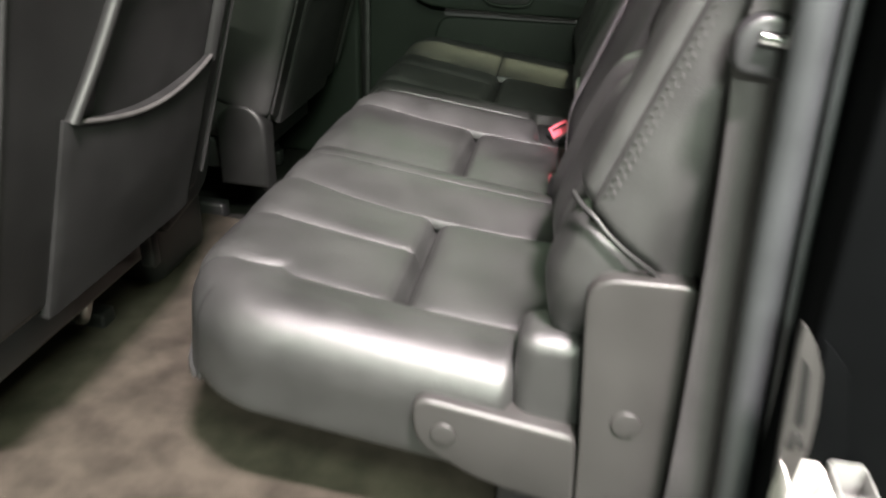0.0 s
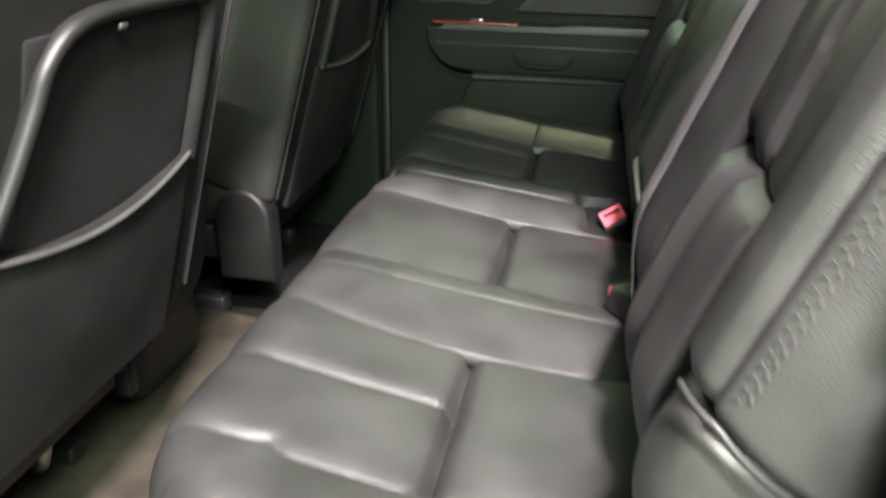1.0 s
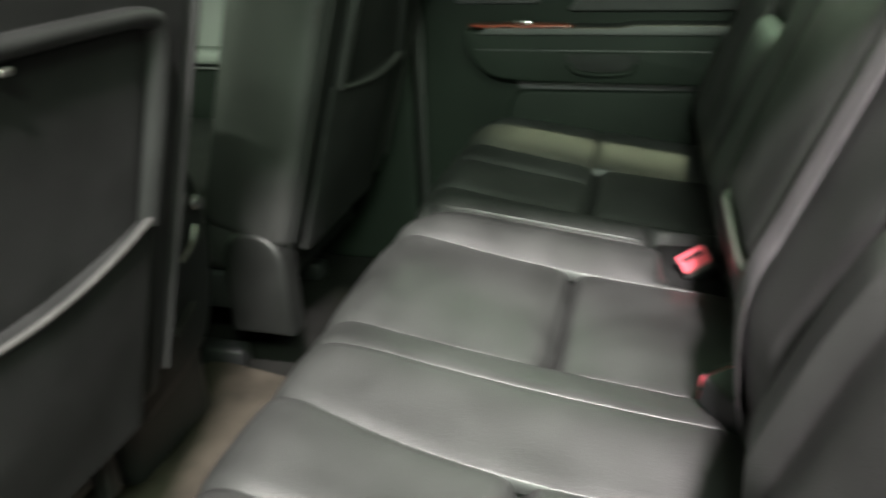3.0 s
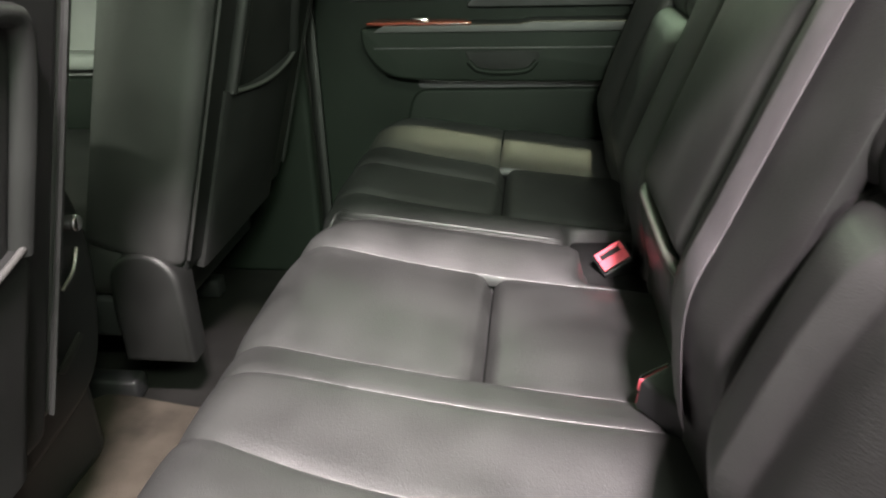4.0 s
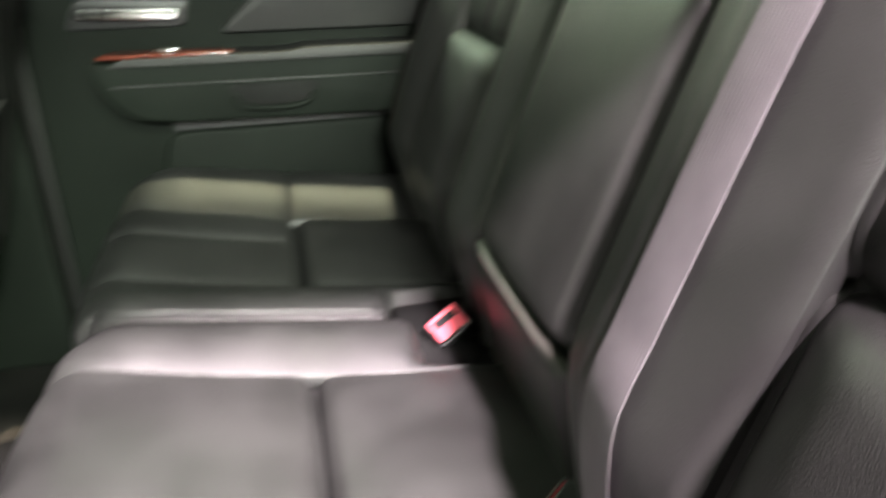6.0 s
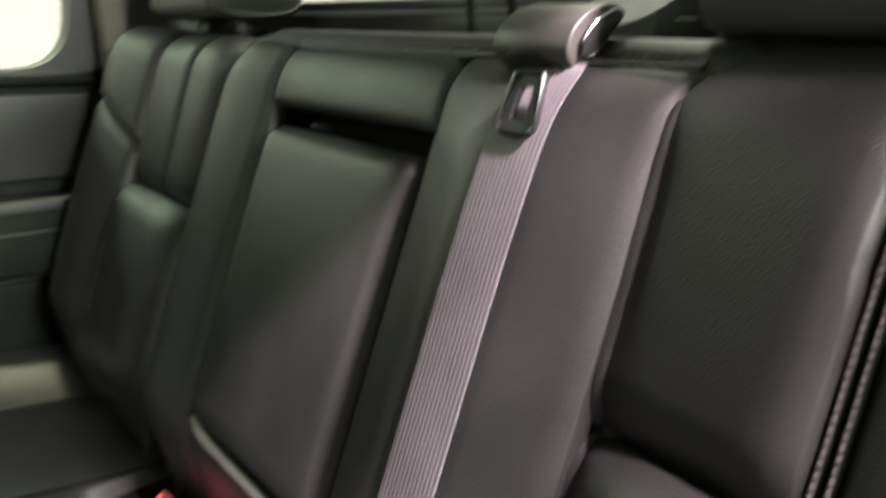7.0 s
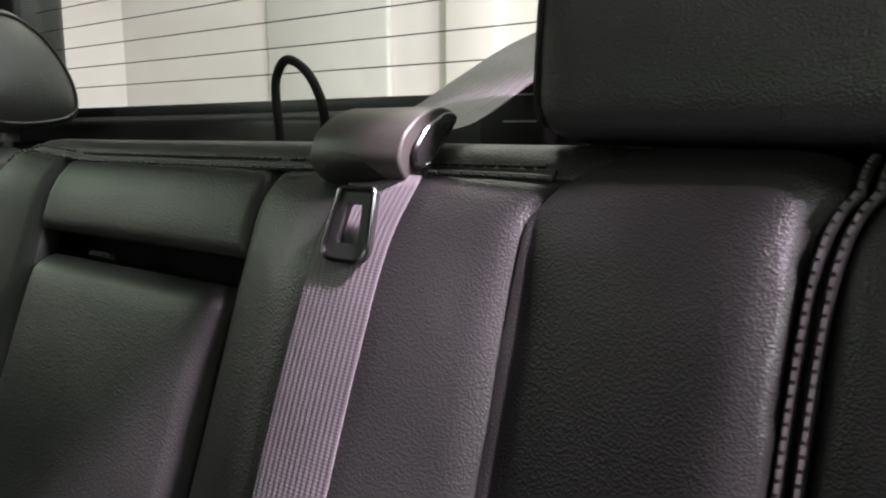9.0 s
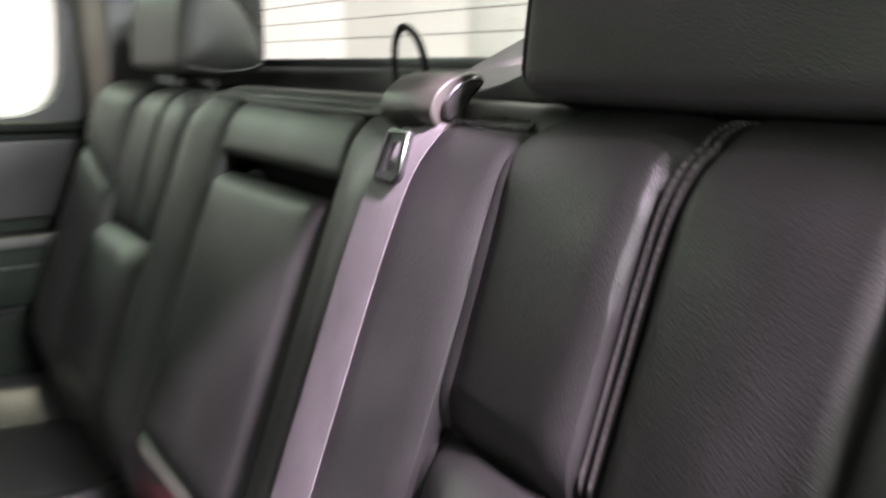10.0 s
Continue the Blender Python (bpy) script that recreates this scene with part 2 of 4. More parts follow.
def spline(points, steps=8, closed=False):
    """Points on a smooth curve through the given ones."""
    pts = [Vector(p) for p in points]
    n, out = len(pts), []
    for i in range(n if closed else n - 1):
        p1, p2 = pts[i], pts[(i + 1) % n]
        p0 = pts[i - 1] if closed or i else p1 * 2 - p2
        p3 = pts[(i + 2) % n] if closed or i + 2 < n else p2 * 2 - p1
        for k in range(steps):
            t = k / steps
            out.append(0.5 * (2 * p1 + (p2 - p0) * t + (2 * p0 - 5 * p1 + 4 * p2 - p3) * t * t + (3 * p1 - p0 - 3 * p2 + p3) * t ** 3))
    if not closed:
        out.append(pts[-1])
    return out


def tube(points, radius, sides=8, closed=False, flat=1.0, bm=None):
    """A round bead along points; flat squashes it."""
    bm = bm or bmesh.new()
    rings, n, up = [], len(points), Vector((0.13, 0.21, 0.97)).normalized()
    for i, p in enumerate(points):
        p = Vector(p)
        a = Vector(points[(i - 1) % n if closed else max(i - 1, 0)])
        b = Vector(points[(i + 1) % n if closed else min(i + 1, n - 1)])
        d = (b - a).normalized()
        u = (up - d * up.dot(d))
        u = u.normalized() if u.length > 1e-4 else Vector((1, 0, 0))
        v = d.cross(u)
        up = u
        r = radius(i / (n - 1)) if callable(radius) else radius
        rings.append([bm.verts.new(p + (u * math.cos(2 * math.pi * k / sides) * flat + v * math.sin(2 * math.pi * k / sides)) * r) for k in range(sides)])
    for i in range(n if closed else n - 1):
        a, b = rings[i], rings[(i + 1) % n]
        for k in range(sides):
            bm.faces.new((a[k], a[(k + 1) % sides], b[(k + 1) % sides], b[k]))
    if not closed:
        bm.faces.new(rings[0][::-1])
        bm.faces.new(rings[-1])
    bmesh.ops.recalc_face_normals(bm, faces=bm.faces)
    return bm


def ribbon(name, mids, sides, width, thick, mat, parent, label=""):
    """A flat strap through mids; sides give the direction across it at each point. Its UV runs across in x."""
    verts, faces, uvs = [], [], []
    n = len(mids)
    for i in range(n):
        p, w = Vector(mids[i]), Vector(sides[i]).normalized()
        d = (Vector(mids[min(i + 1, n - 1)]) - Vector(mids[max(i - 1, 0)])).normalized()
        nrm = w.cross(d).normalized()
        for j, (a, b) in enumerate(((-0.5, 0.35), (-0.49, 0.5), (0, 0.55), (0.49, 0.5), (0.5, 0.35), (0.5, -0.35), (0.49, -0.5), (-0.49, -0.5), (-0.5, -0.35))):
            verts.append(p + w * width * a + nrm * thick * b)
            uvs.append((a + 0.5, i / n))
    k = 9
    for i in range(n - 1):
        for j in range(k):
            faces.append((i * k + j, i * k + (j + 1) % k, (i + 1) * k + (j + 1) % k, (i + 1) * k + j))
    faces += [tuple(range(k))[::-1], tuple((n - 1) * k + j for j in range(k))]
    ob = mesh_ob(name, verts, faces, mat, parent, label)
    layer = ob.data.uv_layers.new(name="UVMap")
    for loop in ob.data.loops:
        layer.data[loop.index].uv = uvs[loop.vertex_index]
    return ob


def smooth_step(a, b, x):
    t = min(1.0, max(0.0, (x - a) / (b - a)))
    return t * t * (3 - 2 * t)


class Pad:
    """An upholstered block with rounded edges. Local axes: s from its leading edge backwards, t across, h out of the face.
    Past s = 0 and past t0, t1 the surface turns over the edge."""

    def __init__(self, m, length, t0, t1, thick, r, big=(0.075, 0.075)):
        self.m, self.length, self.t0, self.t1, self.thick, self.r = m, length, t0, t1, thick, r
        self.big = big
        self.flip = m.to_3x3().determinant() < 0

    def at(self, s, t, d=0.0):
        h = min(0.0, s, t - self.t0, self.t1 - t)
        q = Vector((max(s, 0.0), min(max(t, self.t0), self.t1), h))
        r = self.r
        for edge, way, big in ((self.t0, 1, self.big[0]), (self.t1, -1, self.big[1])):
            a = max(0.0, big - q.x)
            b = max(0.0, big - (q.y - edge) * way)
            if a > 0 and b > 0:
                k = max(a, b) / math.hypot(a, b)
                q.x, q.y = big - a * k, edge + way * (big - b * k)
        inner = Vector((max(q.x, r), min(max(q.y, self.t0 + r), self.t1 - r), min(h, -r)))
        for edge, way, big in ((self.t0, 1, self.big[0]), (self.t1, -1, self.big[1])):
            v = Vector((big - q.x, big - (q.y - edge) * way))
            if v.x > 0 and v.y > 0:
                l = v.length
                if l > big - r:
                    v *= (big - r) / l
                inner.x, inner.y = big - v.x, edge + way * (big - v.y)
        c = inner
        n = (q - c).normalized()
        return self.m @ (c + n * (r + d))

    def panel(self, name, parent, s0, s1, t0, t1, mat=None, depth=0.006, width=0.016, crown=0.004, bump=None, rolled="stST", warp=None, label="", step=0.011, skirt=0.014, ends=1.0):
        """One piece of cover between s0..s1 and t0..t1, rolled into its seams (s, t: the low edges, S, T: the high ones; ends: how much deeper the s edges go)."""

        def samples(a, b):
            edge = [0, 0.0012, 0.003, 0.0055, 0.009, 0.013]
            inner = max(2, int((b - a - 0.03) / step))
            got = [a + e for e in edge if e < (b - a) / 2] + [b - e for e in edge if e < (b - a) / 2]
            got += [a + 0.015 + (b - a - 0.03) * i / inner for i in range(inner + 1)] if b - a > 0.04 else []
            return sorted(set(round(x, 5) for x in got))

        ss, ts = samples(s0, s1), samples(t0, t1)
        verts, faces = [], []

        def height(s, t):
            d = crown * (1 - (2 * (s - s0) / (s1 - s0) - 1) ** 4) * (1 - (2 * (t - t0) / (t1 - t0) - 1) ** 4)
            for key, gap in (("s", s - s0), ("S", s1 - s), ("t", t - t0), ("T", t1 - t)):
                if key in rolled:
                    k = ends if key in "sS" else 1.0
                    x = 1 - min(gap / (width * math.sqrt(k)), 1)
                    d -= depth * k * x ** 2.2
            return d

        ns, nt = len(ss), len(ts)
        for i, s in enumerate(ss):
            for j, t in enumerate(ts):
                d = height(s, t)
                a, b = warp(s, t) if warp else (s, t)
                if bump:
                    d += bump(a, b)
                verts.append(self.at(a, b, d))
        for i in range(ns - 1):
            for j in range(nt - 1):
                f = (i * nt + j, (i + 1) * nt + j, (i + 1) * nt + j + 1, i * nt + j + 1)
                faces.append(f[::-1] if self.flip else f)
        rim = [(0, j) for j in range(nt)] + [(i, nt - 1) for i in range(1, ns)] + [(ns - 1, j) for j in range(nt - 2, -1, -1)] + [(i, 0) for i in range(ns - 2, 0, -1)]
        base = len(verts)
        for i, j in rim:
            a, b = warp(ss[i], ts[j]) if warp else (ss[i], ts[j])
            verts.append(self.at(a, b, min(0.0, height(ss[i], ts[j]) + (bump(a, b) if bump else 0.0)) - skirt))
        for k in range(len(rim)):
            l = (k + 1) % len(rim)
            a, b = rim[k][0] * nt + rim[k][1], rim[l][0] * nt + rim[l][1]
            f = (a, b, base + l, base + k)
            faces.append(f[::-1] if self.flip else f)
        ob = mesh_ob(name, verts, faces, mat or LEATHER, parent, label)
        if not mat:
            # the turned-in hem is matt and darker, standing in for shade in the seam
            ob.data.materials.append(LEATHER_DARK)
            for poly in ob.data.polygons[len(ob.data.polygons) - len(rim):]:
                poly.material_index = 1
        return ob

    def line(self, points, lift=0.0, bump=None, steps=6, warp=None):
        way = [(p.x, p.y) for p in spline([Vector((*p, 0)) for p in points], steps)]
        way = [warp(*p) for p in way] if warp else way
        return [self.at(a, b, lift + (bump(a, b) if bump else 0)) for a, b in way]


def stitches(name, path, length, gap, width, mat, parent, slant=0.0, height=0.0016):
    """Short threads laid along a path, joined into one piece of stitching."""
    bm = bmesh.new()
    pts = [Vector(p) for p in path]
    run, i, pos = 0.0, 0, 0.0
    total = sum((b - a).length for a, b in zip(pts, pts[1:]))
    marks = [0.0]
    for a, b in zip(pts, pts[1:]):
        marks.append(marks[-1] + (b - a).length)
    while pos < total - length:
        while i < len(pts) - 2 and marks[i + 1] < pos:
            i += 1
        d = (pts[i + 1] - pts[i]).normalized()
        p = pts[i] + d * (pos - marks[i] + length / 2)
        up = Vector((-0.6, -0.35, 0.7)).normalized()
        side = d.cross(up).normalized()
        if slant:
            d = (d + side * slant).normalized()
            side = d.cross(up).normalized()
        m = Matrix((d, side, d.cross(side))).transposed().to_4x4()
        m.translation = p
        bmesh.ops.create_cube(bm, size=1, matrix=m @ Matrix.Diagonal((length, width, height, 1)))
        pos += length + gap
    return part(name, bm, mat, parent, smooth=True)


# ---- the cab: floor, doors, pillars, roof ----
FLOOR_Z, ROOF_Z = 0.06, 1.37


def structure(ob, label, category):
    return tagged(ob, label, category, kind="structure")


structure(part("floor", boxed((-1.3, -0.12, FLOOR_Z - 0.05), (0.80, 1.48, FLOOR_Z)), CARPET_SHADED), "cab floor carpet darkened to stand in for shade", "floor")
structure(part("ceiling", boxed((-1.0, 0.10, ROOF_Z), (0.86, 1.26, ROOF_Z + 0.05), 0.01), HEADLINER), "grey cloth headliner of the truck cab", "ceiling")


def door_wall(y_in, y_out, sign):
    """The rear door of the far side: a panel with armrest, pull cup, release handle, map pocket and window."""
    door = structure(new("door_1"), "closed dark grey rear truck door with wood-trimmed armrest", "door")
    # panel with the window opening above the sill
    part("door_panel", prism(rounded([(-0.12, 0.10), (0.62, 0.10), (0.62, 0.77), (-0.12, 0.77)], 0.012), (y_in, y_out), "y", 0.006), DOOR_TRIM, door)
    part("door_sill", prism(rounded([(-0.12, 0.768), (0.60, 0.768), (0.60, 0.785), (-0.12, 0.785)], 0.008), (y_in - 0.015, y_out), "y", 0.005), DOOR_TRIM, door)
    # upper insert with its slanted front edge
    insert = part("upper_insert", prism(rounded([(0.165, 0.612), (0.60, 0.612), (0.60, 0.738), (0.33, 0.738), (0.27, 0.71)], [0.02, 0.01, 0.01, 0.04, 0.04]), (y_in - 0.012, y_in + 0.004), "y", 0.005), LEATHER_DARK, door, "black vinyl insert")
    # armrest: a long shelf with a rounded lower front corner
    arm = part("armrest", prism(rounded([(-0.025, 0.582), (-0.022, 0.540), (0.02, 0.492), (0.10, 0.484), (0.60, 0.480), (0.60, 0.582)], [0.008, 0.03, 0.03, 0.04, 0.01, 0.01]), (y_in - 0.062, y_in + 0.004), "y", 0.009), DOOR_TRIM, door)
    part("armrest_pad", prism(rounded([(0.0, 0.576), (0.60, 0.576), (0.60, 0.592), (0.30, 0.593), (0.27, 0.588), (0.02, 0.588)], 0.005), (y_in - 0.068, y_in), "y", 0.005), LEATHER_DARK, arm, "padded black vinyl armrest top")
    part("wood_trim", prism(rounded([(-0.015, -0.066), (0.19, -0.066), (0.17, -0.02), (0.0, -0.012)], 0.012), (0.588, 0.5935), "z", 0.002, Matrix.Translation((0, y_in, 0))), WOOD, arm, "glossy reddish wood trim strip")
    part("window_switch", boxed((0.07, y_in - 0.050, 0.593), (0.105, y_in - 0.032, 0.600), 0.003), CHROME, arm, "small bright window switch")
    # pull cup, its black cloth standing in for the shade of a recess
    part("pull_cup", prism(rounded([(0.172, 0.540), (0.316, 0.540), (0.306, 0.512), (0.29, 0.504), (0.20, 0.504), (0.184, 0.512)], 0.008), (y_in - 0.064, y_in - 0.03), "y", 0.003), FABRIC, arm, "pull cup with its recess shade as black cloth")
    part("pull_lip", tube(spline([(0.180, y_in - 0.066, 0.522), (0.20, y_in - 0.068, 0.506), (0.245, y_in - 0.070, 0.502), (0.29, y_in - 0.068, 0.506), (0.308, y_in - 0.066, 0.522)]), 0.005), DOOR_TRIM, arm)
    part("armrest_seam", tube([(0.0, y_in - 0.0635, 0.546), (0.60, y_in - 0.0635, 0.546)], 0.0014), PLASTIC_BLACK, arm)
    # release handle
    bezel = part("handle_bezel", prism(rounded([(-0.06, 0.625), (0.115, 0.625), (0.125, 0.665), (-0.04, 0.672)], 0.012), (y_in - 0.006, y_in + 0.004), "y", 0.003), PLASTIC_BLACK, door)
    handle = part("release_handle", prism(rounded([(-0.04, 0.643), (0.105, 0.636), (0.112, 0.654), (0.08, 0.657), (-0.04, 0.659)], 0.006), (y_in - 0.020, y_in - 0.006), "y", 0.004), CHROME, door, "chrome door release handle")
    # lower map pocket
    pocket = part("map_pocket", prism(rounded([(0.065, 0.455), (0.60, 0.462), (0.60, 0.16), (0.03, 0.16), (0.045, 0.38)], [0.03, 0.01, 0.01, 0.04, 0.05]), (y_in - 0.010, y_in + 0.004), "y", 0.008), DOOR_TRIM, door)
    gap = part("pocket_opening", prism(rounded([(0.075, 0.476), (0.60, 0.478), (0.60, 0.462), (0.075, 0.458)], 0.006), (y_in - 0.006, y_in + 0.002), "y"), PLASTIC_BLACK, door)
    # bead in the door gap, near-black in place of the shade there
    part("door_gap", tube([(-0.128, y_in - 0.004, 0.08), (-0.128, y_in - 0.004, 0.78)], 0.013, flat=0.7), HARD_BLACK, door, "door seal blackened for the shaded gap")
    # window surround and pane
    outer = [(-0.12, 0.785), (0.62, 0.785), (0.62, 1.36), (-0.12, 1.36)]
    hole = rounded([(-0.07, 0.79), (0.517, 0.79), (0.535, 0.94), (0.532, 1.30), (0.0, 1.30)], [0.02, 0.075, 0.1, 0.05, 0.05])
    bm = bmesh.new()
    for y in (y_in + 0.01, y_out - 0.02):
        ring = [bm.verts.new((x, y, z)) for x, z in hole]
        rim = [bm.verts.new((min(max(-0.12, 0.21 + (x - 0.21) * 3), 0.62), y, min(max(0.785, 1.04 + (z - 1.04) * 3), 1.36))) for x, z in hole]
        for i in range(len(ring)):
            j = (i + 1) % len(ring)
            bm.faces.new((ring[i], ring[j], rim[j], rim[i]))
    bm.verts.ensure_lookup_table()
    n = len(hole)
    for i in range(n):
        j = (i + 1) % n
        bm.faces.new((bm.verts[i], bm.verts[j], bm.verts[2 * n + j], bm.verts[2 * n + i]))
    bmesh.ops.recalc_face_normals(bm, faces=bm.faces)
    part("window_frame", bm, PLASTIC_BLACK, door, "black window surround")
    for ob in (arm, insert, bezel, handle, pocket, gap):
        ob.location = (0.010, 0, 0.019)
    pane = part("pane", prism(hole, (y_in + 0.025, y_in + 0.029), "y"), GLASS, door, "tinted glass pane")
    pane.visible_shadow = False
    return door


DOOR_Y = 1.42
door_wall(DOOR_Y, 1.50, 1)

# far side: centre pillar in front of the door, rear pillar behind it
structure(part("wall_pillar_centre", prism(rounded([(-0.40, 0.06), (-0.145, 0.06), (-0.145, 1.36), (-0.36, 1.36)], 0.02), (1.405, 1.50), "y", 0.01), DOOR_TRIM), "dark grey plastic centre pillar trim", "pillar")
structure(part("wall_pillar_rear", prism(rounded([(0.635, 0.06), (0.86, 0.06), (0.84, 1.36), (0.584, 1.36), (0.584, 0.78)], 0.012), (1.37, 1.50), "y", 0.008), PLASTIC_BLACK), "dark rear corner pillar trim", "pillar")
structure(part("trim_pillar", prism(rounded([(0.555, 0.79), (0.588, 0.79), (0.582, 1.36), (0.547, 1.36)], 0.006), (1.365, 1.41), "y", 0.006), PILLAR_TAN), "beige strip of pillar trim beside the door window", "trim")
front_door = structure(part("door_2", boxed((-1.3, 1.44, 0.06), (-0.41, 1.50, 0.80), 0.01), GREY_TRIM), "grey inside of the far front door", "door")
part("armrest", boxed((-1.1, 1.385, 0.520), (-0.45, 1.445, 0.553), 0.01), GREY_TRIM, front_door, "pale grey armrest")
part("lower_panel", boxed((-1.25, 1.425, 0.08), (-0.42, 1.445, 0.500), 0.008), DOOR_TRIM, front_door, "dark grey lower door panel")

# rear wall with sill and back window
structure(part("wall_rear", boxed((0.755, 0.0, 0.06), (0.80, 1.40, 0.862), 0.008), PLASTIC_BLACK), "black trim below the back window", "wall")
sill = structure(part("window_sill", prism(rounded([(0.742, 0.845), (0.80, 0.845), (0.80, 0.872), (0.764, 0.879), (0.744, 0.872)], 0.006), (0.0, 1.40), "y"), PLASTIC_BLACK), "dark grey sill under the back window", "sill")


def rear_window():
    win = structure(new("window_1"), "tinted back window with thin heating wires", "window")
    part("lower_frame", boxed((0.764, 0.10, 0.876), (0.80, 1.27, 0.889), 0.003), RUBBER, win)
    part("upper_frame", boxed((0.72, 0.10, 1.285), (0.80, 1.27, 1.36), 0.006), RUBBER, win)
    for y0, y1 in ((0.0, 0.13), (1.24, 1.40)):
        part("side_frame", boxed((0.735, y0, 0.875), (0.80, y1, 1.36), 0.01), PLASTIC_BLACK, win)
    bm = bmesh.new()
    a = [bm.verts.new(p) for p in ((0.776, 0.12, 0.887), (0.776, 1.25, 0.887), (0.736, 1.25, 1.29), (0.736, 0.12, 1.29))]
    b = [bm.verts.new((v.co.x + 0.004, v.co.y, v.co.z)) for v in a]
    bm.faces.new(a)
    bm.faces.new(b[::-1])
    for i in range(4):
        bm.faces.new((a[i], b[i], b[(i + 1) % 4], a[(i + 1) % 4]))
    bmesh.ops.recalc_face_normals(bm, faces=bm.faces)
    pane = part("pane", bm, GLASS, win, "tinted glass with heating wires", smooth=False)
    pane.visible_shadow = False
    for i in range(15):
        z = 0.914 + 0.0238 * i
        x = 0.7755 - 0.040 * (z - 0.887) / 0.403
        part("heating_wire", tube([(x - 0.0012, 0.13, z), (x - 0.0012, 1.24, z)], 0.0006, 5), PLASTIC_BLACK, win)
    return win


rear_window()

# near side: the open door hole, its seal and the black painted jamb behind it
structure(part("wall_near_jamb", prism(rounded([(0.649, -0.05), (1.10, -0.05), (1.05, 1.36), (0.655, 1.36), (0.615, 0.90)], 0.01), (-0.12, -0.045), "y", 0.01), PAINT), "black painted door jamb behind the open doorway", "wall")
structure(part("trim_near_pillar", prism(rounded([(0.632, 0.06), (0.80, 0.06), (0.82, 1.36), (0.637, 1.36), (0.580, 0.86), (0.580, 0.78)], 0.012), (-0.03, 0.03), "y", 0.006), PLASTIC_BLACK), "black rear pillar trim beside the seat", "trim")
# roof parts out of view; the near rail's edge is set to cut the near light
structure(part("roof_rail_near", boxed((-1.0, 0.05, 1.347), (0.80, 0.15, 1.44), 0.012), PAINT), "unseen black roof rail over the open doorway", "roof")
structure(part("roof_rail_far", boxed((-1.0, 1.24, 1.347), (0.80, 1.51, 1.44), 0.012), PAINT), "black roof rail over the far door", "roof")
structure(part("roof_panel", boxed((-1.0, 0.04, 1.43), (0.92, 1.50, 1.46), 0.01), PAINT), "black painted truck roof", "roof")
structure(part("wall_dash", boxed((-1.42, -0.05, 0.06), (-1.30, 1.45, 0.72), 0.03), DOOR_TRIM), "dark grey dashboard at the front of the cab", "wall")
structure(part("wall_pillar_near", prism(rounded([(-0.40, 0.06), (-0.24, 0.06), (-0.22, 1.36), (-0.36, 1.36)], 0.02), (-0.14, -0.08), "y", 0.01), DOOR_TRIM), "dark grey centre pillar at the open doorway", "pillar")
seal_path = spline([(0.627, -0.055, 1.32), (0.597, -0.055, 1.05), (0.586, -0.055, 0.92), (0.588, -0.055, 0.80), (0.600, -0.055, 0.60), (0.612, -0.055, 0.45), (0.624, -0.055, 0.30), (0.622, -0.055, 0.16), (0.572, -0.055, 0.07), (0.422, -0.055, 0.04), (-0.028, -0.055, 0.03), (-0.228, -0.055, 0.03)], 8)
seal = structure(part("trim_door_seal", tube(seal_path, 0.0148, 14), RUBBER), "thick grey-door seal blackened for the shaded gap round the opening", "seal")
part("seal_lip", tube([p + Vector((0.021, -0.006, 0)) for p in seal_path[:44]], 0.0045, 8), RUBBER, seal)

# ---- the garage round the truck ----
GZ = -0.75
structure(part("ground", boxed((-6, -5, GZ - 0.1), (5, 6.5, GZ)), CONCRETE), "grey concrete garage floor", "ground")
structure(part("wall_garage_back", boxed((4.0, -5, GZ), (4.15, 6.5, 3.4)), WALL), "white painted garage wall behind the truck", "wall")
structure(part("wall_garage_front", boxed((-6.15, -5, GZ), (-6, 6.5, 3.4)), WALL_GREY), "unseen grey garage wall ahead of the truck", "wall")
structure(part("wall_garage_near", boxed((-6, -5.15, GZ), (5, -5, 3.4)), WALL_GREY), "unseen grey garage wall", "wall")
structure(part("wall_garage_far", boxed((-6, 6.5, GZ), (5, 6.65, 3.4)), WALL), "white painted garage wall", "wall")
structure(part("ceiling_garage", boxed((-6, -5, 3.4), (5, 6.5, 3.5)), WALL_GREY), "unseen grey garage ceiling", "ceiling")
for y0, y1, d in ((1.0, 1.9, 0.05), (2.60, 2.95, 0.10), (3.44, 4.56, 0.05)):
    structure(part("trim_wall_panel", boxed((4.0 - d, y0, GZ), (4.0, y1, 3.4), 0.01), WALL if d > 0.06 else PANEL_GREY), "upright panel on the white garage wall", "wall panel")


# Unseen light bodies placed wherever an area light was added.
def added_light_body(place, along, length, name="added_light_body"):
    ob = thing("added_light_body", "unseen tube light body put at an added lamp", "ceiling light", "garage lights")
    x, y, z = place
    h = (length / 2, 0.09) if along == "x" else (0.09, length / 2)
    part("housing", boxed((x - h[0], y - h[1], z + 0.06), (x + h[0], y + h[1], z + 0.14), 0.01), WHITE_PLASTIC, ob)
    part("hanger", boxed((x - 0.02, y - 0.02, z + 0.14), (x + 0.02, y + 0.02, 3.4)), STEEL, ob)
    ends = [(x - h[0] + 0.04, y, z + 0.035), (x + h[0] - 0.04, y, z + 0.035)] if along == "x" else [(x, y - h[1] + 0.04, z + 0.035), (x, y + h[1] - 0.04, z + 0.035)]
    part("added_lamp_tube", tube(ends, 0.018, 10), TUBE, ob)


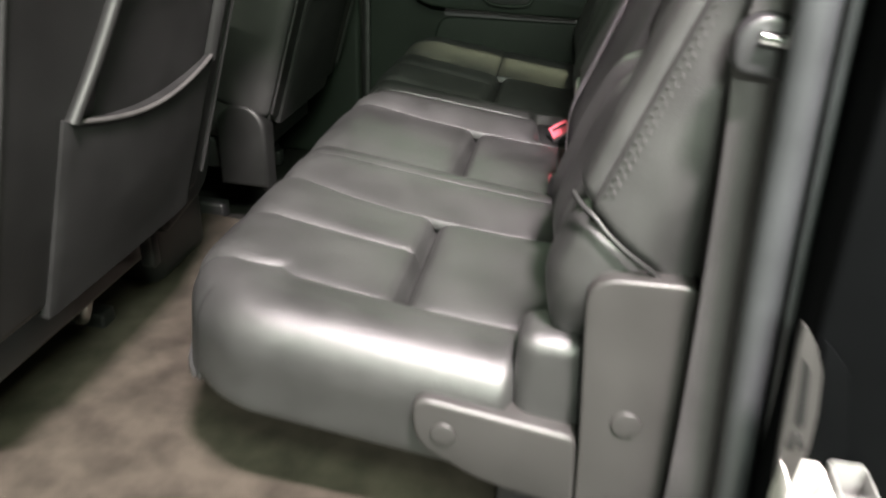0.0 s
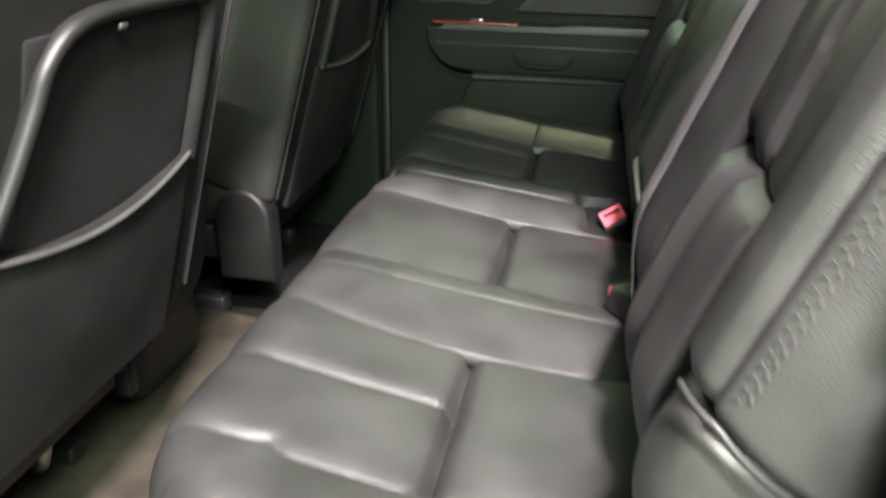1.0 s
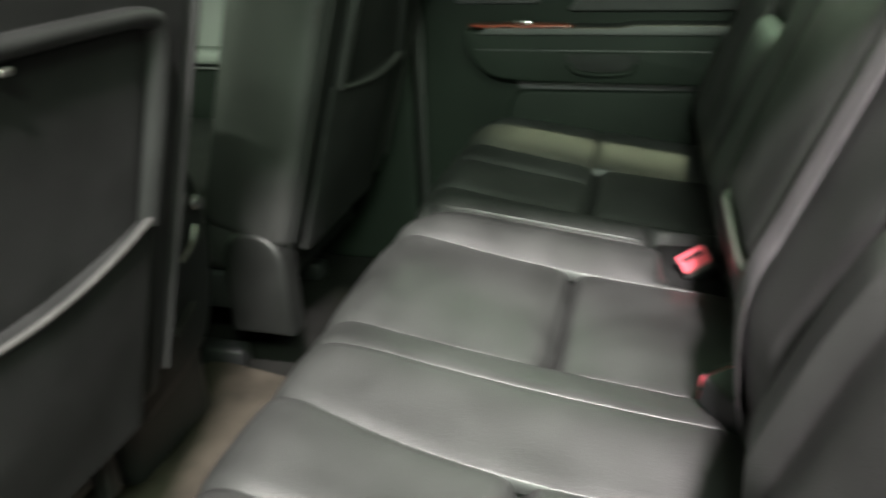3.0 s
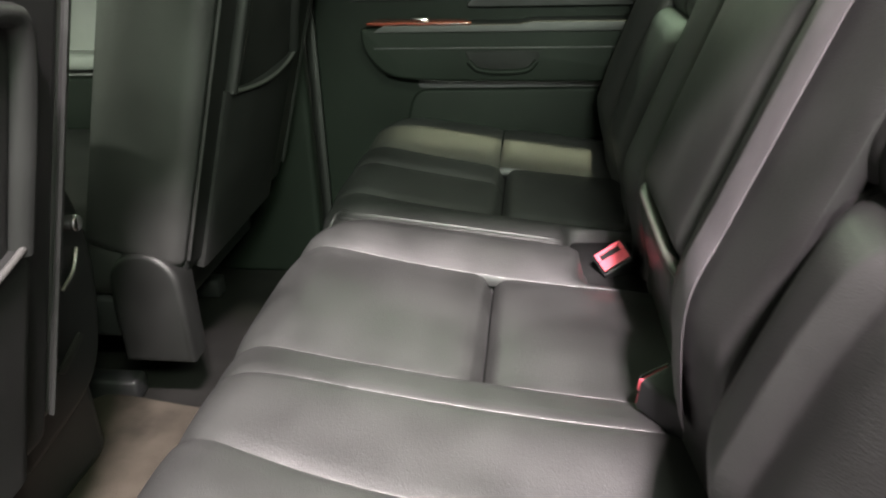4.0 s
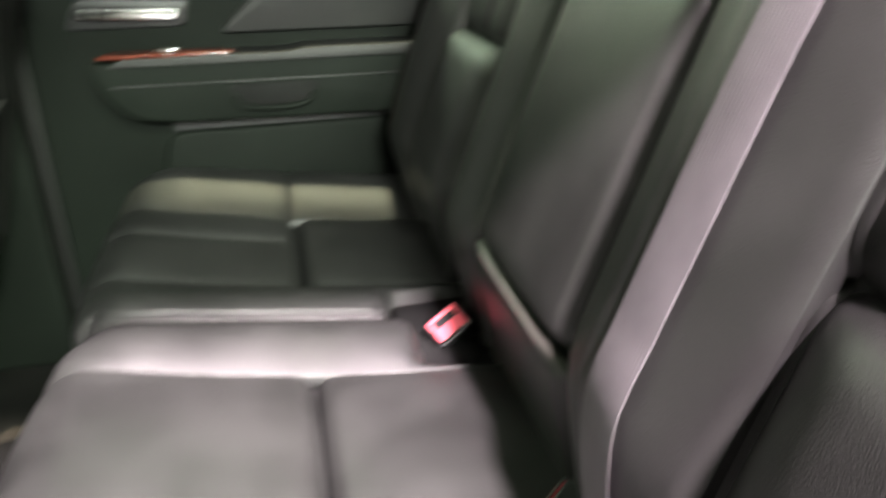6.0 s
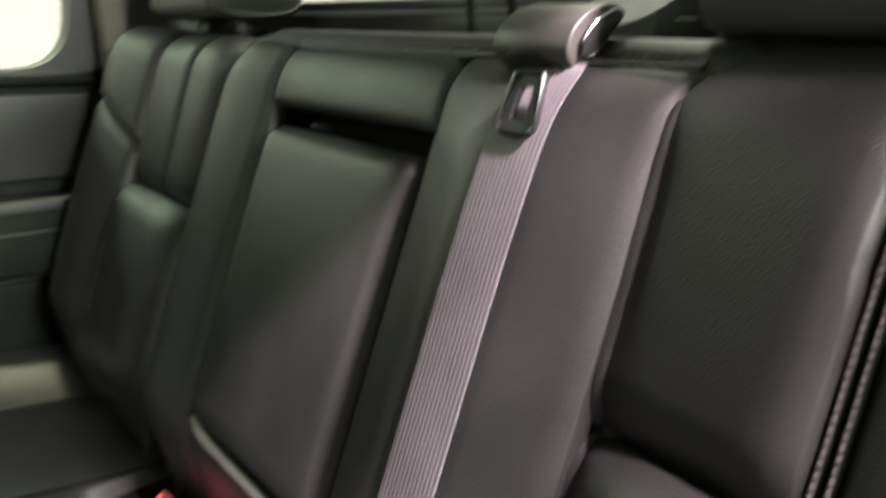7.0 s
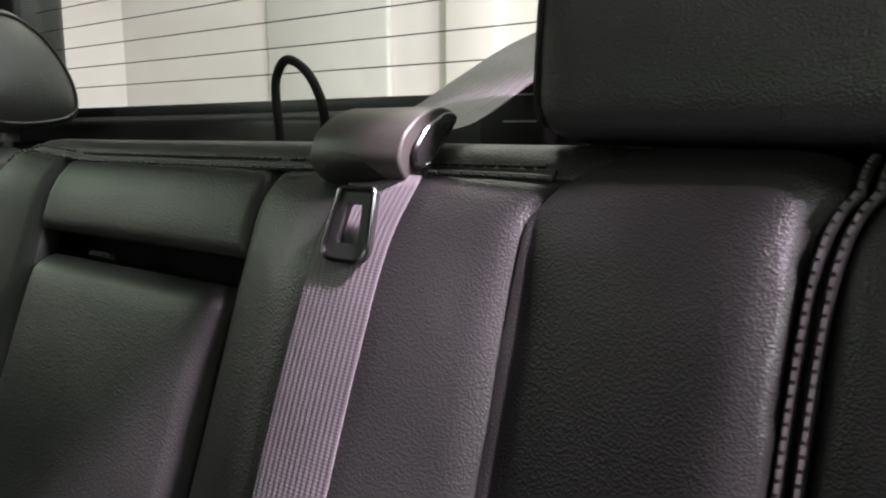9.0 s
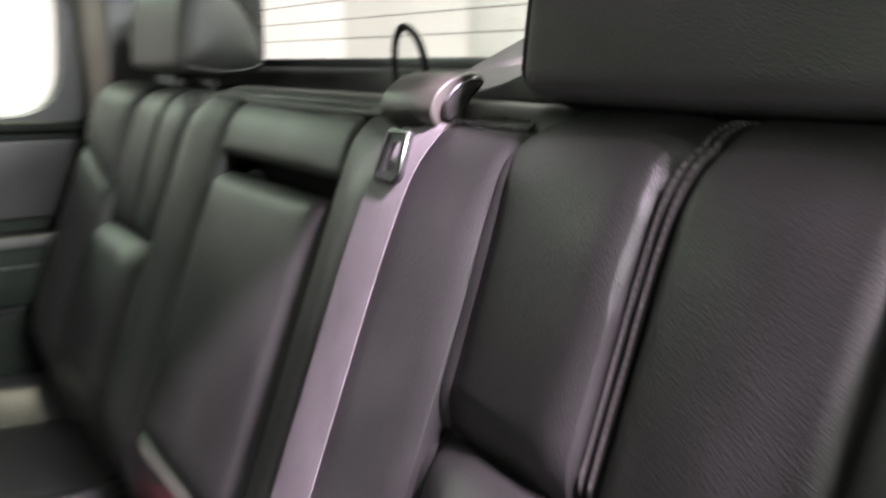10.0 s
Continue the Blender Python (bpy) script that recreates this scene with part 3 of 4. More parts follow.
for lamp_place, lamp_along, lamp_length in ((NEAR_LAMP, "x", 0.4), (SIDE_LAMP, "x", 0.9), (YARD_LAMP, "x", 0.9), (DOOR_LAMP, "y", 0.9), (FRONT_LAMP, "y", 3.0), (WALL_LAMP, "x", 3.0), (FAR_LAMP, "x", 0.4), (REAR_LAMP, "y", 2.0), (BACK_LAMP, "y", 2.4)):
    added_light_body(lamp_place, lamp_along, lamp_length)

# ---- rear seat cushions ----
GROUP_SEAT = "rear bench seat"
TILT = Matrix.Translation((0.000, 0, 0.415)) @ Matrix.Rotation(radians(7.2), 4, "Y")


def crest(x, a, b, h):
    """A smooth ridge of height h between a and b."""
    return h * math.sin(math.pi * (x - a) / (b - a)) ** 1.7 if a < x < b else 0.0


def main_relief(s, t):
    d = crest(t, -0.08, 0.150, 0.010) + crest(t, 0.375, 0.57, 0.017) + crest(t, 0.770, 0.915, 0.024)
    tuck = 0.045 * smooth_step(0.408, 0.430, s) * (1 - smooth_step(0.05, 0.12, t))
    notch = 0.045 * smooth_step(0.372, 0.396, s) * smooth_step(0.785, 0.815, t)
    return d * smooth_step(-0.04, 0.10, s) - tuck - notch


def far_relief(s, t):
    d = crest(t, 0.80, 0.995, 0.020) + crest(t, 1.205, 1.52, 0.030)
    return d * smooth_step(-0.04, 0.10, s) - 0.055 * smooth_step(0.362, 0.374, s) * (1 - smooth_step(0.950, 0.965, t))


def waist(s, t):
    """Seams draw in towards the middle of the cushion's length."""
    k = smooth_step(0.05, 0.14, t) * (1 - smooth_step(0.83, 0.875, t)) + smooth_step(0.92, 0.98, t) * (1 - smooth_step(1.24, 1.33, t))
    return s, t + k * (0.022 + 0.024 * math.exp(-((t - 0.372) / 0.05) ** 2) if t < 0.9 else 0.032) * min(1.0, ((s - 0.29) / 0.29) ** 2)


def cushion(label, t0, t1, cells, relief, outer):
    seat = thing("bench_seat", label, "car seat", GROUP_SEAT)
    pad = Pad(TILT, 0.58, t0, t1, 0.16, 0.056, (0.14 if t0 < 0.5 else 0.075, 0.075))
    front, groove, back = -0.145, 0.270, 0.557
    ob = pad.panel("cushion", seat, front + 0.01, back, t0 + 0.01, t1 - 0.01, LEATHER_DARK, bump=lambda s, t: relief(s, t) - 0.030, rolled="", skirt=0.06, step=0.03)
    for kind, a, b in cells:
        if kind == "insert":
            cuts = [a, *[c for c in outer if a < c < b], b]
            for c, d in zip(cuts, cuts[1:]):
                pad.panel("insert_panel", ob, front, groove, c, d, depth=0.0022, width=0.018, ends=3.4, crown=0.006, bump=lambda s, t: relief(s, t) - 0.016 * smooth_step(groove - 0.022, groove, s) ** 2, warp=waist)
            pad.panel("insert_panel", ob, groove + 0.002, back, a, b, depth=0.0022, width=0.018, ends=3.6, crown=0.007, bump=lambda s, t: relief(s, t) - 0.009 * (1 - smooth_step(groove, groove + 0.016, s)) ** 2, rolled="stT", warp=waist)
        else:
            wide = min(0.045, (b - a) * 0.42)
            for c, d, rolled in ((front, groove - 0.014, "tTS"), (groove - 0.012, back, "stT")) if kind == "split_bolster" else ((front, back, "tT"),):
                pad.panel("bolster_panel", ob, c, d, a, b, depth=0.0022, width=min(wide, 0.020), crown=0.002, bump=relief, rolled=rolled, warp=waist)
    part("base_pan", boxed((0.13, t0 + 0.05, 0.215), (0.56, t1 - 0.03, 0.265), 0.01), PLASTIC_BLACK, seat)
    hem = [pad.at(front, t, 0.001) for t in np.linspace(t0 + 0.02, t1 - 0.02, 30)]
    part("hem", tube(hem, 0.0042, 6), LEATHER, ob)
    return seat, ob, pad


main_seat, main_cushion, main_pad = cushion("wide black leather bench seat with folded-up armrest", 0.040, 0.886,
                                 [("bolster", -0.097, 0.134), ("insert", 0.134, 0.372), ("bolster", 0.372, 0.482), ("bolster", 0.482, 0.543), ("insert", 0.543, 0.780), ("bolster", 0.780, 0.99)], main_relief, [0.266])
far_seat, far_cushion, far_pad = cushion("narrow black leather bench section beside the far door", 0.897, 1.388,
                               [("bolster", 0.80, 0.985), ("insert", 0.984, 1.213), ("split_bolster", 1.213, 1.49)], far_relief, [1.128])
# stitching beside the seams
for t in (0.0665, 0.0575):
    stitches("stitching", main_pad.line([(0.02, t), (0.25, t), (0.48, t)], 0.0, main_relief, 16), 0.0045, 0.002, 0.0014, THREAD_DARK, main_cushion)
for t in (0.262, 0.270):
    stitches("stitching", main_pad.line([(-0.10, t), (0.0, t), (0.12, t), (0.255, t)], -0.0035, lambda s, u: main_relief(s, u) + 0.0022, 16, waist), 0.0042, 0.0022, 0.0010, THREAD, main_cushion)
for t in (0.488, 0.476):
    stitches("stitching", main_pad.line([(-0.10, t), (0.0, t), (0.25, t), (0.48, t)], -0.0022, main_relief, 16, waist), 0.0040, 0.0012, 0.0010, THREAD_DARK, main_cushion)
# welted edges where the two cushions meet
for pad, own, t, lift in ((main_pad, main_cushion, 0.884, 0.0), (far_pad, far_cushion, 0.8985, 0.0), (far_pad, far_cushion, 0.912, 0.004)):
    rel = main_relief if pad is main_pad else far_relief
    part("welt", tube(pad.line([(-0.08, t), (0.0, t), (0.2, t), (0.42, t)], 0.001, rel, 10), 0.0035, 8), LEATHER, own, "raised leather welt")

part("corner_flap", boxed((0.408, 0.040, 0.290), (0.488, 0.115, 0.418), 0.022, 4), LEATHER, main_cushion, "black leather flap tucked behind the cushion corner")
# plastic side shields of the cushion frame, with round bolt covers
shield = part("side_shield", prism(rounded([(0.302, 0.340), (0.482, 0.314), (0.490, 0.212), (0.386, 0.232), (0.306, 0.274)], [0.025, 0.012, 0.012, 0.03, 0.03]), (0.018, 0.06), "y", 0.008), PLASTIC, main_seat, "grey plastic side shield")
part("bolt_cover", prism([(0.340 + 0.0145 * math.cos(a * math.pi / 12), 0.295 + 0.0145 * math.sin(a * math.pi / 12)) for a in range(24)], (0.0145, 0.025), "y", 0.002), PLASTIC, shield)
hinge = part("hinge_cover", prism(rounded([(0.468, 0.511), (0.578, 0.513), (0.600, 0.06), (0.498, 0.06), (0.485, 0.30)], [0.035, 0.02, 0.005, 0.005, 0.02]), (0.014, 0.08), "y", 0.018), PLASTIC, main_seat, "tall grey plastic hinge cover")
part("bolt_cover", prism([(0.528 + 0.0155 * math.cos(a * math.pi / 12), 0.347 + 0.0155 * math.sin(a * math.pi / 12)) for a in range(24)], (0.0105, 0.024), "y", 0.002), PLASTIC, hinge)
for y in (0.10, 0.62, 0.98, 1.25):
    part("leg", boxed((0.40, y, FLOOR_Z), (0.50, y + 0.03, 0.225), 0.006), PLASTIC_BLACK, main_seat if y < 0.9 else far_seat)
part("cross_bar", boxed((0.42, 0.05, 0.19), (0.46, 0.87, 0.222), 0.006), PLASTIC_BLACK, main_seat)
part("cross_bar", boxed((0.42, 0.91, 0.19), (0.46, 1.32, 0.222), 0.006), PLASTIC_BLACK, far_seat)

# ---- rear seat backrests ----
TOP = 0.863
UP = Vector((0.36, 0, 1)).normalized()
OUT = Vector((-UP.z, 0, UP.x))
BACK = Matrix((-UP, Vector((0, 1, 0)), OUT)).transposed().to_4x4()
BACK.translation = (0.450 + 0.36 * (TOP - 0.489), 0, TOP)


def s_at(z):
    return (TOP - z) / UP.z


def welt_shift(s):
    """The welt beside the belt bolster bends towards the doorway at the top."""
    return -0.034 * smooth_step(0.046, -0.012, s)


def back_relief(s, t):
    d = crest(t, 0.805, 1.03, 0.014) + crest(t, 1.15, 1.42, 0.020) + crest(t, -0.06, 0.180, 0.034)
    step = 0.0
    if t > 0.399:
        step = 0.022 * math.sin(math.pi / 2 * min(1.0, (t - 0.399) / 0.11)) ** 0.85 * (1 - smooth_step(0.510, 0.598, t))
    elif t > 0.285:
        step = 0.012 - 0.019 * (t - 0.285) / 0.114
    elif t > 0.160:
        step = -0.002 + 0.010 * smooth_step(0.275, 0.205, t)
    start = 0.50 + 0.03 * smooth_step(0.375, 0.43, t) * (1 - smooth_step(0.585, 0.60, t))
    deep = 0.066 * smooth_step(s_at(start), s_at(0.36), s)
    return d * smooth_step(-0.05, 0.05, s) + step * smooth_step(0.0, 0.10, s) - deep


def outboard(pad, ob, a, mid, b, double=False):
    """Two upright strips with a seam between, ending in a fold over a swelling lower part."""
    fold = s_at(0.664 if not double else 0.656)
    dip = lambda s, t: back_relief(s, t) - 0.002 - 0.004 * smooth_step(0.06, fold, s) + (0.007 * smooth_step(0.05, 0.0, s) if double else 0.0)
    curl = lambda s, t: (s, t - 0.013 * math.exp(-max(0.0, s - 0.015) / 0.024) * max(0.0, 1 - abs(t - mid) / 0.10) + (welt_shift(s) * max(0.0, 1 - (b - t) / 0.09) if double else 0.0))
    if not double:
        for c, d in ((a, mid), (mid, b)):
            pad.panel("strip_panel", ob, -0.075, fold, c, d, depth=0.0045, width=0.014, ends=2.5, crown=0.003, bump=dip, rolled="tTS", step=0.009)
    else:
        pad.panel("strip_panel", ob, -0.075, fold, mid + 0.0060, b, depth=0.0085, width=0.027, ends=1.4, crown=0.002, bump=dip, rolled="tS", step=0.006, warp=curl)
        pad.panel("strip_panel", ob, -0.075, fold, a, mid - 0.0060, depth=0.0060, width=0.014, crown=0.003, bump=dip, rolled="tTS", step=0.008, warp=curl)
        for t in (mid - 0.0032, mid + 0.0034):
            way = pad.line([(-0.07, t), (0.0, t), (0.05, t), (0.12, t), (fold - 0.012, t)], -0.0040, dip, 14, curl)
            part("seam_ridge", tube(way, 0.0023, 8), LEATHER, ob, "raised ridge of the double seam")
            stitches("stitching", pad.line([(-0.05, t), (0.0, t), (0.05, t), (0.12, t), (fold - 0.014, t)], -0.0014, dip, 14, curl), 0.0034, 0.0016, 0.0018, THREAD, ob, height=0.0008)
    puff = lambda s, t: back_relief(s, t) + 0.008 * smooth_step(0.55, fold, s) - (0.012 * smooth_step(b - 0.06, b, t) if double else 0.0)
    pad.panel("lower_panel", ob, fold + 0.001, 0.58, a, b, depth=0.005, width=0.016, ends=3.2, crown=0.012, bump=puff, rolled="tTs")


mb = Pad(BACK, 0.60, 0.040, 0.958, 0.13, 0.058)
main_back = mb.panel("backrest", main_seat, -0.10, 0.59, 0.058, 0.94, LEATHER_DARK, bump=lambda s, t: -0.026 + min(0, back_relief(s, t)) - (0.05 if 0.555 < t < 0.860 and 0.03 < s < 0.16 else 0), rolled="", step=0.03, skirt=0.06)
side_end = lambda s, t: (s + (0.05 * (0.040 - t) / 0.13 * max(0, s / 0.31) if t < 0.040 else 0.0), t)
mb.panel("side_bolster", main_back, -0.10, s_at(0.565), 0.058, 0.160, depth=0.008, crown=0.004, bump=back_relief, rolled="tTS")
mb.panel("side_cover", main_back, -0.10, s_at(0.562), -0.090, 0.058, depth=0.006, width=0.012, crown=0.004, bump=back_relief, rolled="TS", warp=side_end)
mb.panel("lower_bolster", main_back, s_at(0.553), 0.56, -0.032, 0.160, depth=0.010, crown=0.006, bump=lambda s, t: back_relief(s, t) - 0.012, rolled="sT")
outboard(mb, main_back, 0.160, 0.278, 0.400, True)
bend = lambda s, t: (s, t + welt_shift(s) * max(0.0, 1 - (t - 0.40) / 0.10))
mb.panel("belt_bolster", main_back, 0.010, 0.58, 0.400, 0.585, depth=0.004, width=0.014, crown=0.002, bump=back_relief, rolled="stT", ends=0.4, warp=bend, step=0.008)
mb.panel("inner_bolster", main_back, 0.010, 0.58, 0.834, 1.04, depth=0.007, width=0.014, crown=0.003, bump=back_relief, rolled="st", ends=0.3)
mb.panel("top_roll", main_back, -0.10, 0.009, 0.402, 1.00, depth=0.0022, width=0.010, crown=0.001, bump=lambda s, t: 0.001 + 0.005 * smooth_step(0.006, -0.02, s) + back_relief(s, t), rolled="St", warp=bend)
mb.panel("header_panel", main_back, 0.010, s_at(0.787), 0.585, 0.834, depth=0.004, width=0.008, crown=0.002, bump=back_relief, rolled="stST")
mb.panel("armrest_recess", main_back, s_at(0.792), s_at(0.745), 0.570, 0.850, FABRIC, bump=lambda s, t: -0.058, rolled="", crown=0)
arm = mb.panel("armrest", main_back, s_at(0.770), s_at(0.498), 0.590, 0.818, depth=0.013, width=0.018, crown=0.006, bump=lambda s, t: 0.007 + 0.004 * (t - 0.589) / 0.237, skirt=0.03, label="folded-up leather centre armrest")
bar_at = lambda t: mb.at(s_at(0.491), t, 0.001 - 0.010 * abs((t - 0.697) / 0.13) ** 6)
part("armrest_trim", tube([bar_at(t) for t in np.linspace(0.566, 0.828, 24)], lambda u: 0.0070 + 0.0026 * u, 12, flat=0.7), GUIDE, main_back, "grey plastic trim bar along the armrest end")
mb.panel("lower_panel", main_back, s_at(0.482), 0.58, 0.585, 0.834, depth=0.004, width=0.010, crown=0.003, bump=back_relief, rolled="stT")
pull = mb.at(s_at(0.774), 0.745, -0.004)
part("pull_tab", prism(rounded([(-0.004, -0.014), (0.010, -0.012), (0.012, 0.010), (-0.002, 0.014)], 0.004), (-0.0015, 0.0025), "z", 0.001, Matrix.Translation(pull) @ Matrix.Rotation(0.5, 4, "Y")), FABRIC, main_back, "small black pull tab")
# seams
for s in (0.001, 0.018):
    for a, b in ((0.402, 0.58), (0.59, 0.83), (0.837, 0.935)):
        stitches("stitching", [mb.at(s, t, 0.0030 + back_relief(s, t)) for t in np.linspace(a, b, 20)], 0.005, 0.0022, 0.0014, THREAD_DARK, main_back)
for s_ridge in (0.0040, 0.0115):
    part("seam_ridge", tube([mb.at(s_ridge, t, back_relief(s_ridge, t)) for t in np.linspace(0.396, 0.95, 40)], 0.0021, 8), LEATHER, main_back, "raised ridge of the double seam")
stitches("stitching", mb.line([(-0.02, 0.042), (0.05, 0.042), (0.18, 0.042), (0.30, 0.042)], 0.003, lambda s, u: back_relief(s, u), 16), 0.005, 0.004, 0.0010, THREAD_DARK, main_back, slant=0.6)
stitches("stitching", mb.line([(-0.02, 0.035), (0.05, 0.035), (0.18, 0.035), (0.30, 0.035)], 0.003, lambda s, u: back_relief(s, u), 16), 0.005, 0.004, 0.0009, THREAD_DARK, main_back, slant=-0.6)
piping = [mb.at(*side_end(s_at(0.562), t), 0.003 + back_relief(0.3, t)) for t in np.linspace(0.078, -0.082, 24)]
part("piping", tube(piping, 0.0028, 8), LEATHER_DARK, main_back, "leather piping along the bolster end")

fb = Pad(BACK, 0.60, 0.966, 1.362, 0.13, 0.058)
far_back = fb.panel("backrest", far_seat, -0.10, 0.59, 0.984, 1.345, LEATHER_DARK, bump=lambda s, t: -0.026 + min(0, back_relief(s, t)), rolled="", step=0.03, skirt=0.06)
outboard(fb, far_back, 0.885, 1.067, 1.176)
seam = lambda s, t: (s - 0.37 * (t - 1.176) * min(1.0, max(0.0, s / 0.17)) if s < 0.4 else s, t)
fb.panel("side_bolster", far_back, -0.10, s_at(0.706), 1.176, 1.45, depth=0.008, crown=0.004, bump=back_relief, rolled="tS", warp=seam)
fb.panel("side_bolster", far_back, s_at(0.705), 0.58, 1.176, 1.45, depth=0.008, crown=0.004, bump=back_relief, rolled="ts", warp=seam)

# ---- head restraints ----


def headrest(label, y, width, lift):
    ob = thing("headrest", label, "headrest", "rear headrests")
    c = (0.647, y, 0.919 + lift)
    shape = rounded([(0.577, 0.866), (0.582, 0.935), (0.592, 0.972), (0.630, 0.983), (0.672, 0.955), (0.700, 0.905), (0.700, 0.868), (0.640, 0.858)], [0.018, 0.04, 0.022, 0.03, 0.04, 0.03, 0.025, 0.04], 6)
    shape = [(u + 0.007, v + lift) for u, v in shape]
    bm = bmesh.new()
    rows = []
    for k in np.linspace(-1, 1, 33):
        edge = max(0.0, (abs(k) - 0.86) / 0.14)
        grow = 1 - 0.16 * edge ** 2.4 + 0.03 * (1 - k * k)
        v = math.copysign(abs(k) ** 0.8, k) * width / 2
        rows.append([bm.verts.new((c[0] + (u - c[0]) * grow, y + v, c[2] + (w - c[2]) * grow)) for u, w in shape])
    for a, b in zip(rows, rows[1:]):
        for i in range(len(a)):
            bm.faces.new((a[i], a[(i + 1) % len(a)], b[(i + 1) % len(a)], b[i]))
    for row, way in ((rows[0], -1), (rows[-1], 1)):
        ring = row
        for shrink, out in ((0.8, 0.006), (0.5, 0.009), (0.2, 0.010)):
            inner = [bm.verts.new((c[0] + (v.co.x - c[0]) * shrink, y + way * (width / 2 + out), c[2] + (v.co.z - c[2]) * shrink)) for v in row]
            for i in range(len(ring)):
                bm.faces.new((ring[i], ring[(i + 1) % len(ring)], inner[(i + 1) % len(ring)], inner[i]))
            ring = inner
        bm.faces.new(ring)
    bmesh.ops.recalc_face_normals(bm, faces=bm.faces)
    part("cushion", bm, LEATHER, ob)
    for way in (-1, 1):
        ring = [(c[0] + (u - c[0]) * 0.895, y + way * (width / 2 - 0.0008), c[2] + (w - c[2]) * 0.895) for u, w in shape]
        part("piping", tube(ring, 0.0016, 6, closed=True), LEATHER_DARK, ob, "leather piping round the headrest end")
    for dy in (-0.06, 0.06):
        part("post", tube([(c[0], y + dy, 0.82), (c[0] - 0.002, y + dy, 0.89)], 0.006, 10), PLASTIC_BLACK, ob)
        part("post_collar", tube([(c[0], y + dy, 0.850), (c[0], y + dy, 0.864)], 0.014, 12), PLASTIC_BLACK, ob)


headrest("black leather headrest over the near seat", 0.272, 0.272, -0.007)
headrest("black leather headrest over the far seat", 1.144, 0.214, 0.003)

# ---- belts and buckles ----
belt = thing("seat_belt", "grey woven centre seat belt hanging down the backrest", "seat belt", "seat belts")
run = [mb.at(s_at(z), y, 0.006 + back_relief(s_at(z), y)) for z, y in ((0.836, 0.484), (0.80, 0.480), (0.75, 0.479), (0.70, 0.480), (0.64, 0.480), (0.58, 0.480), (0.52, 0.479), (0.46, 0.478), (0.41, 0.478))]
run = spline(run, 5)
ribbon("lower_webbing", run, [(0, 1, 0)] * len(run), 0.046, 0.0005, WEB, belt)
upper = spline([(0.590, 0.495, 0.858), (0.62, 0.486, 0.868), (0.66, 0.486, 0.884), (0.70, 0.486, 0.901), (0.735, 0.484, 0.914), (0.758, 0.462, 0.927), (0.762, 0.40, 0.940), (0.760, 0.26, 0.952), (0.752, 0.12, 0.965)], 5)
n_up = len(upper)
ribbon("upper_webbing", upper, [Vector((-0.1, 1, 0)).lerp(Vector((0.34, 0.72, 0.42)), min(1, i / (n_up * 0.3))) if i < n_up * 0.6 else Vector((0.34, 0.72, 0.42)).lerp(Vector((0, 0.2, 1)), min(1, (i - n_up * 0.6) / (n_up * 0.2))) for i in range(n_up)], 0.047, 0.0012, WEB, belt)
plate_m = BACK.copy()
plate_m.translation = mb.at(s_at(0.807), 0.479, 0.010 + back_relief(s_at(0.807), 0.479))
outer = rounded([(-0.030, -0.018), (-0.030, 0.018), (0.030, 0.0235), (0.030, -0.0235)], [0.004, 0.004, 0.014, 0.014])
inner = rounded([(-0.018, -0.008), (-0.018, 0.008), (0.016, 0.0115), (0.016, -0.0115)], 0.004)
bm = bmesh.new()
lay = [[bm.verts.new((u, v, h)) for u, v in o] for o in (outer, inner) for h in (0.0035, -0.0005)]
n = len(outer)
for i in range(n):
    j = (i + 1) % n
    bm.faces.new((lay[0][i], lay[0][j], lay[2][j], lay[2][i]))
    bm.faces.new((lay[1][i], lay[3][i], lay[3][j], lay[1][j]))
    bm.faces.new((lay[0][i], lay[1][i], lay[1][j], lay[0][j]))
    bm.faces.new((lay[2][i], lay[2][j], lay[3][j], lay[3][i]))
bmesh.ops.recalc_face_normals(bm, faces=bm.faces)
plate_m = plate_m @ Matrix.Diagonal((0.60, 0.63, 1, 1))
bm.transform(plate_m)
part("tongue", bm, PLASTIC_BLACK, belt, "black latch plate with a slot", smooth=False)
part("tongue_rim", tube([plate_m @ Vector((u, v, 0.004)) for u, v in outer], 0.0014, 6, closed=True), DARK_CHROME, belt, "dark metal rim")

guide = thing("belt_guide", "belt guide on the backrest top, grey lightened as if lit", "belt guide", "seat belts")
prof = [(0.586, 0.829), (0.570, 0.835), (0.563, 0.845), (0.568, 0.859), (0.582, 0.869), (0.600, 0.874), (0.613, 0.871), (0.608, 0.862), (0.596, 0.853), (0.592, 0.839)]
part("cover", prism(rounded(prof, 0.006, 4), (0.469, 0.533), "y", 0.008), GUIDE, guide)
plate = [(0.574, 0.841), (0.573, 0.851), (0.584, 0.863), (0.600, 0.870), (0.609, 0.868), (0.598, 0.857), (0.586, 0.844)]
bm = bmesh.new()
bmesh.ops.create_uvsphere(bm, u_segments=20, v_segments=12, radius=1.0, matrix=Matrix.Translation((0.573, 0.505, 0.8405)) @ Matrix.Rotation(-0.5, 4, "Y") @ Matrix.Diagonal((0.0085, 0.029, 0.0125, 1)))
part("front_cap", bm, HARD_BLACK, guide, "black rounded mouth of the guide")
end_plate = part("end_plate", prism(rounded(plate, 0.004, 3), (0.4655, 0.473), "y", 0.0015), PLASTIC, guide, "grey plastic end plate")
part("end_rim", tube([(u, 0.4658, v) for u, v in rounded(plate, 0.004, 3)], 0.0011, 6, closed=True), DARK_CHROME, end_plate, "dark metal rim")
part("slot", prism(rounded([(0.586, 0.856), (0.598, 0.865), (0.604, 0.865), (0.593, 0.856)], 0.002, 3), (0.4642, 0.4660), "y"), PLASTIC_BLACK, end_plate)


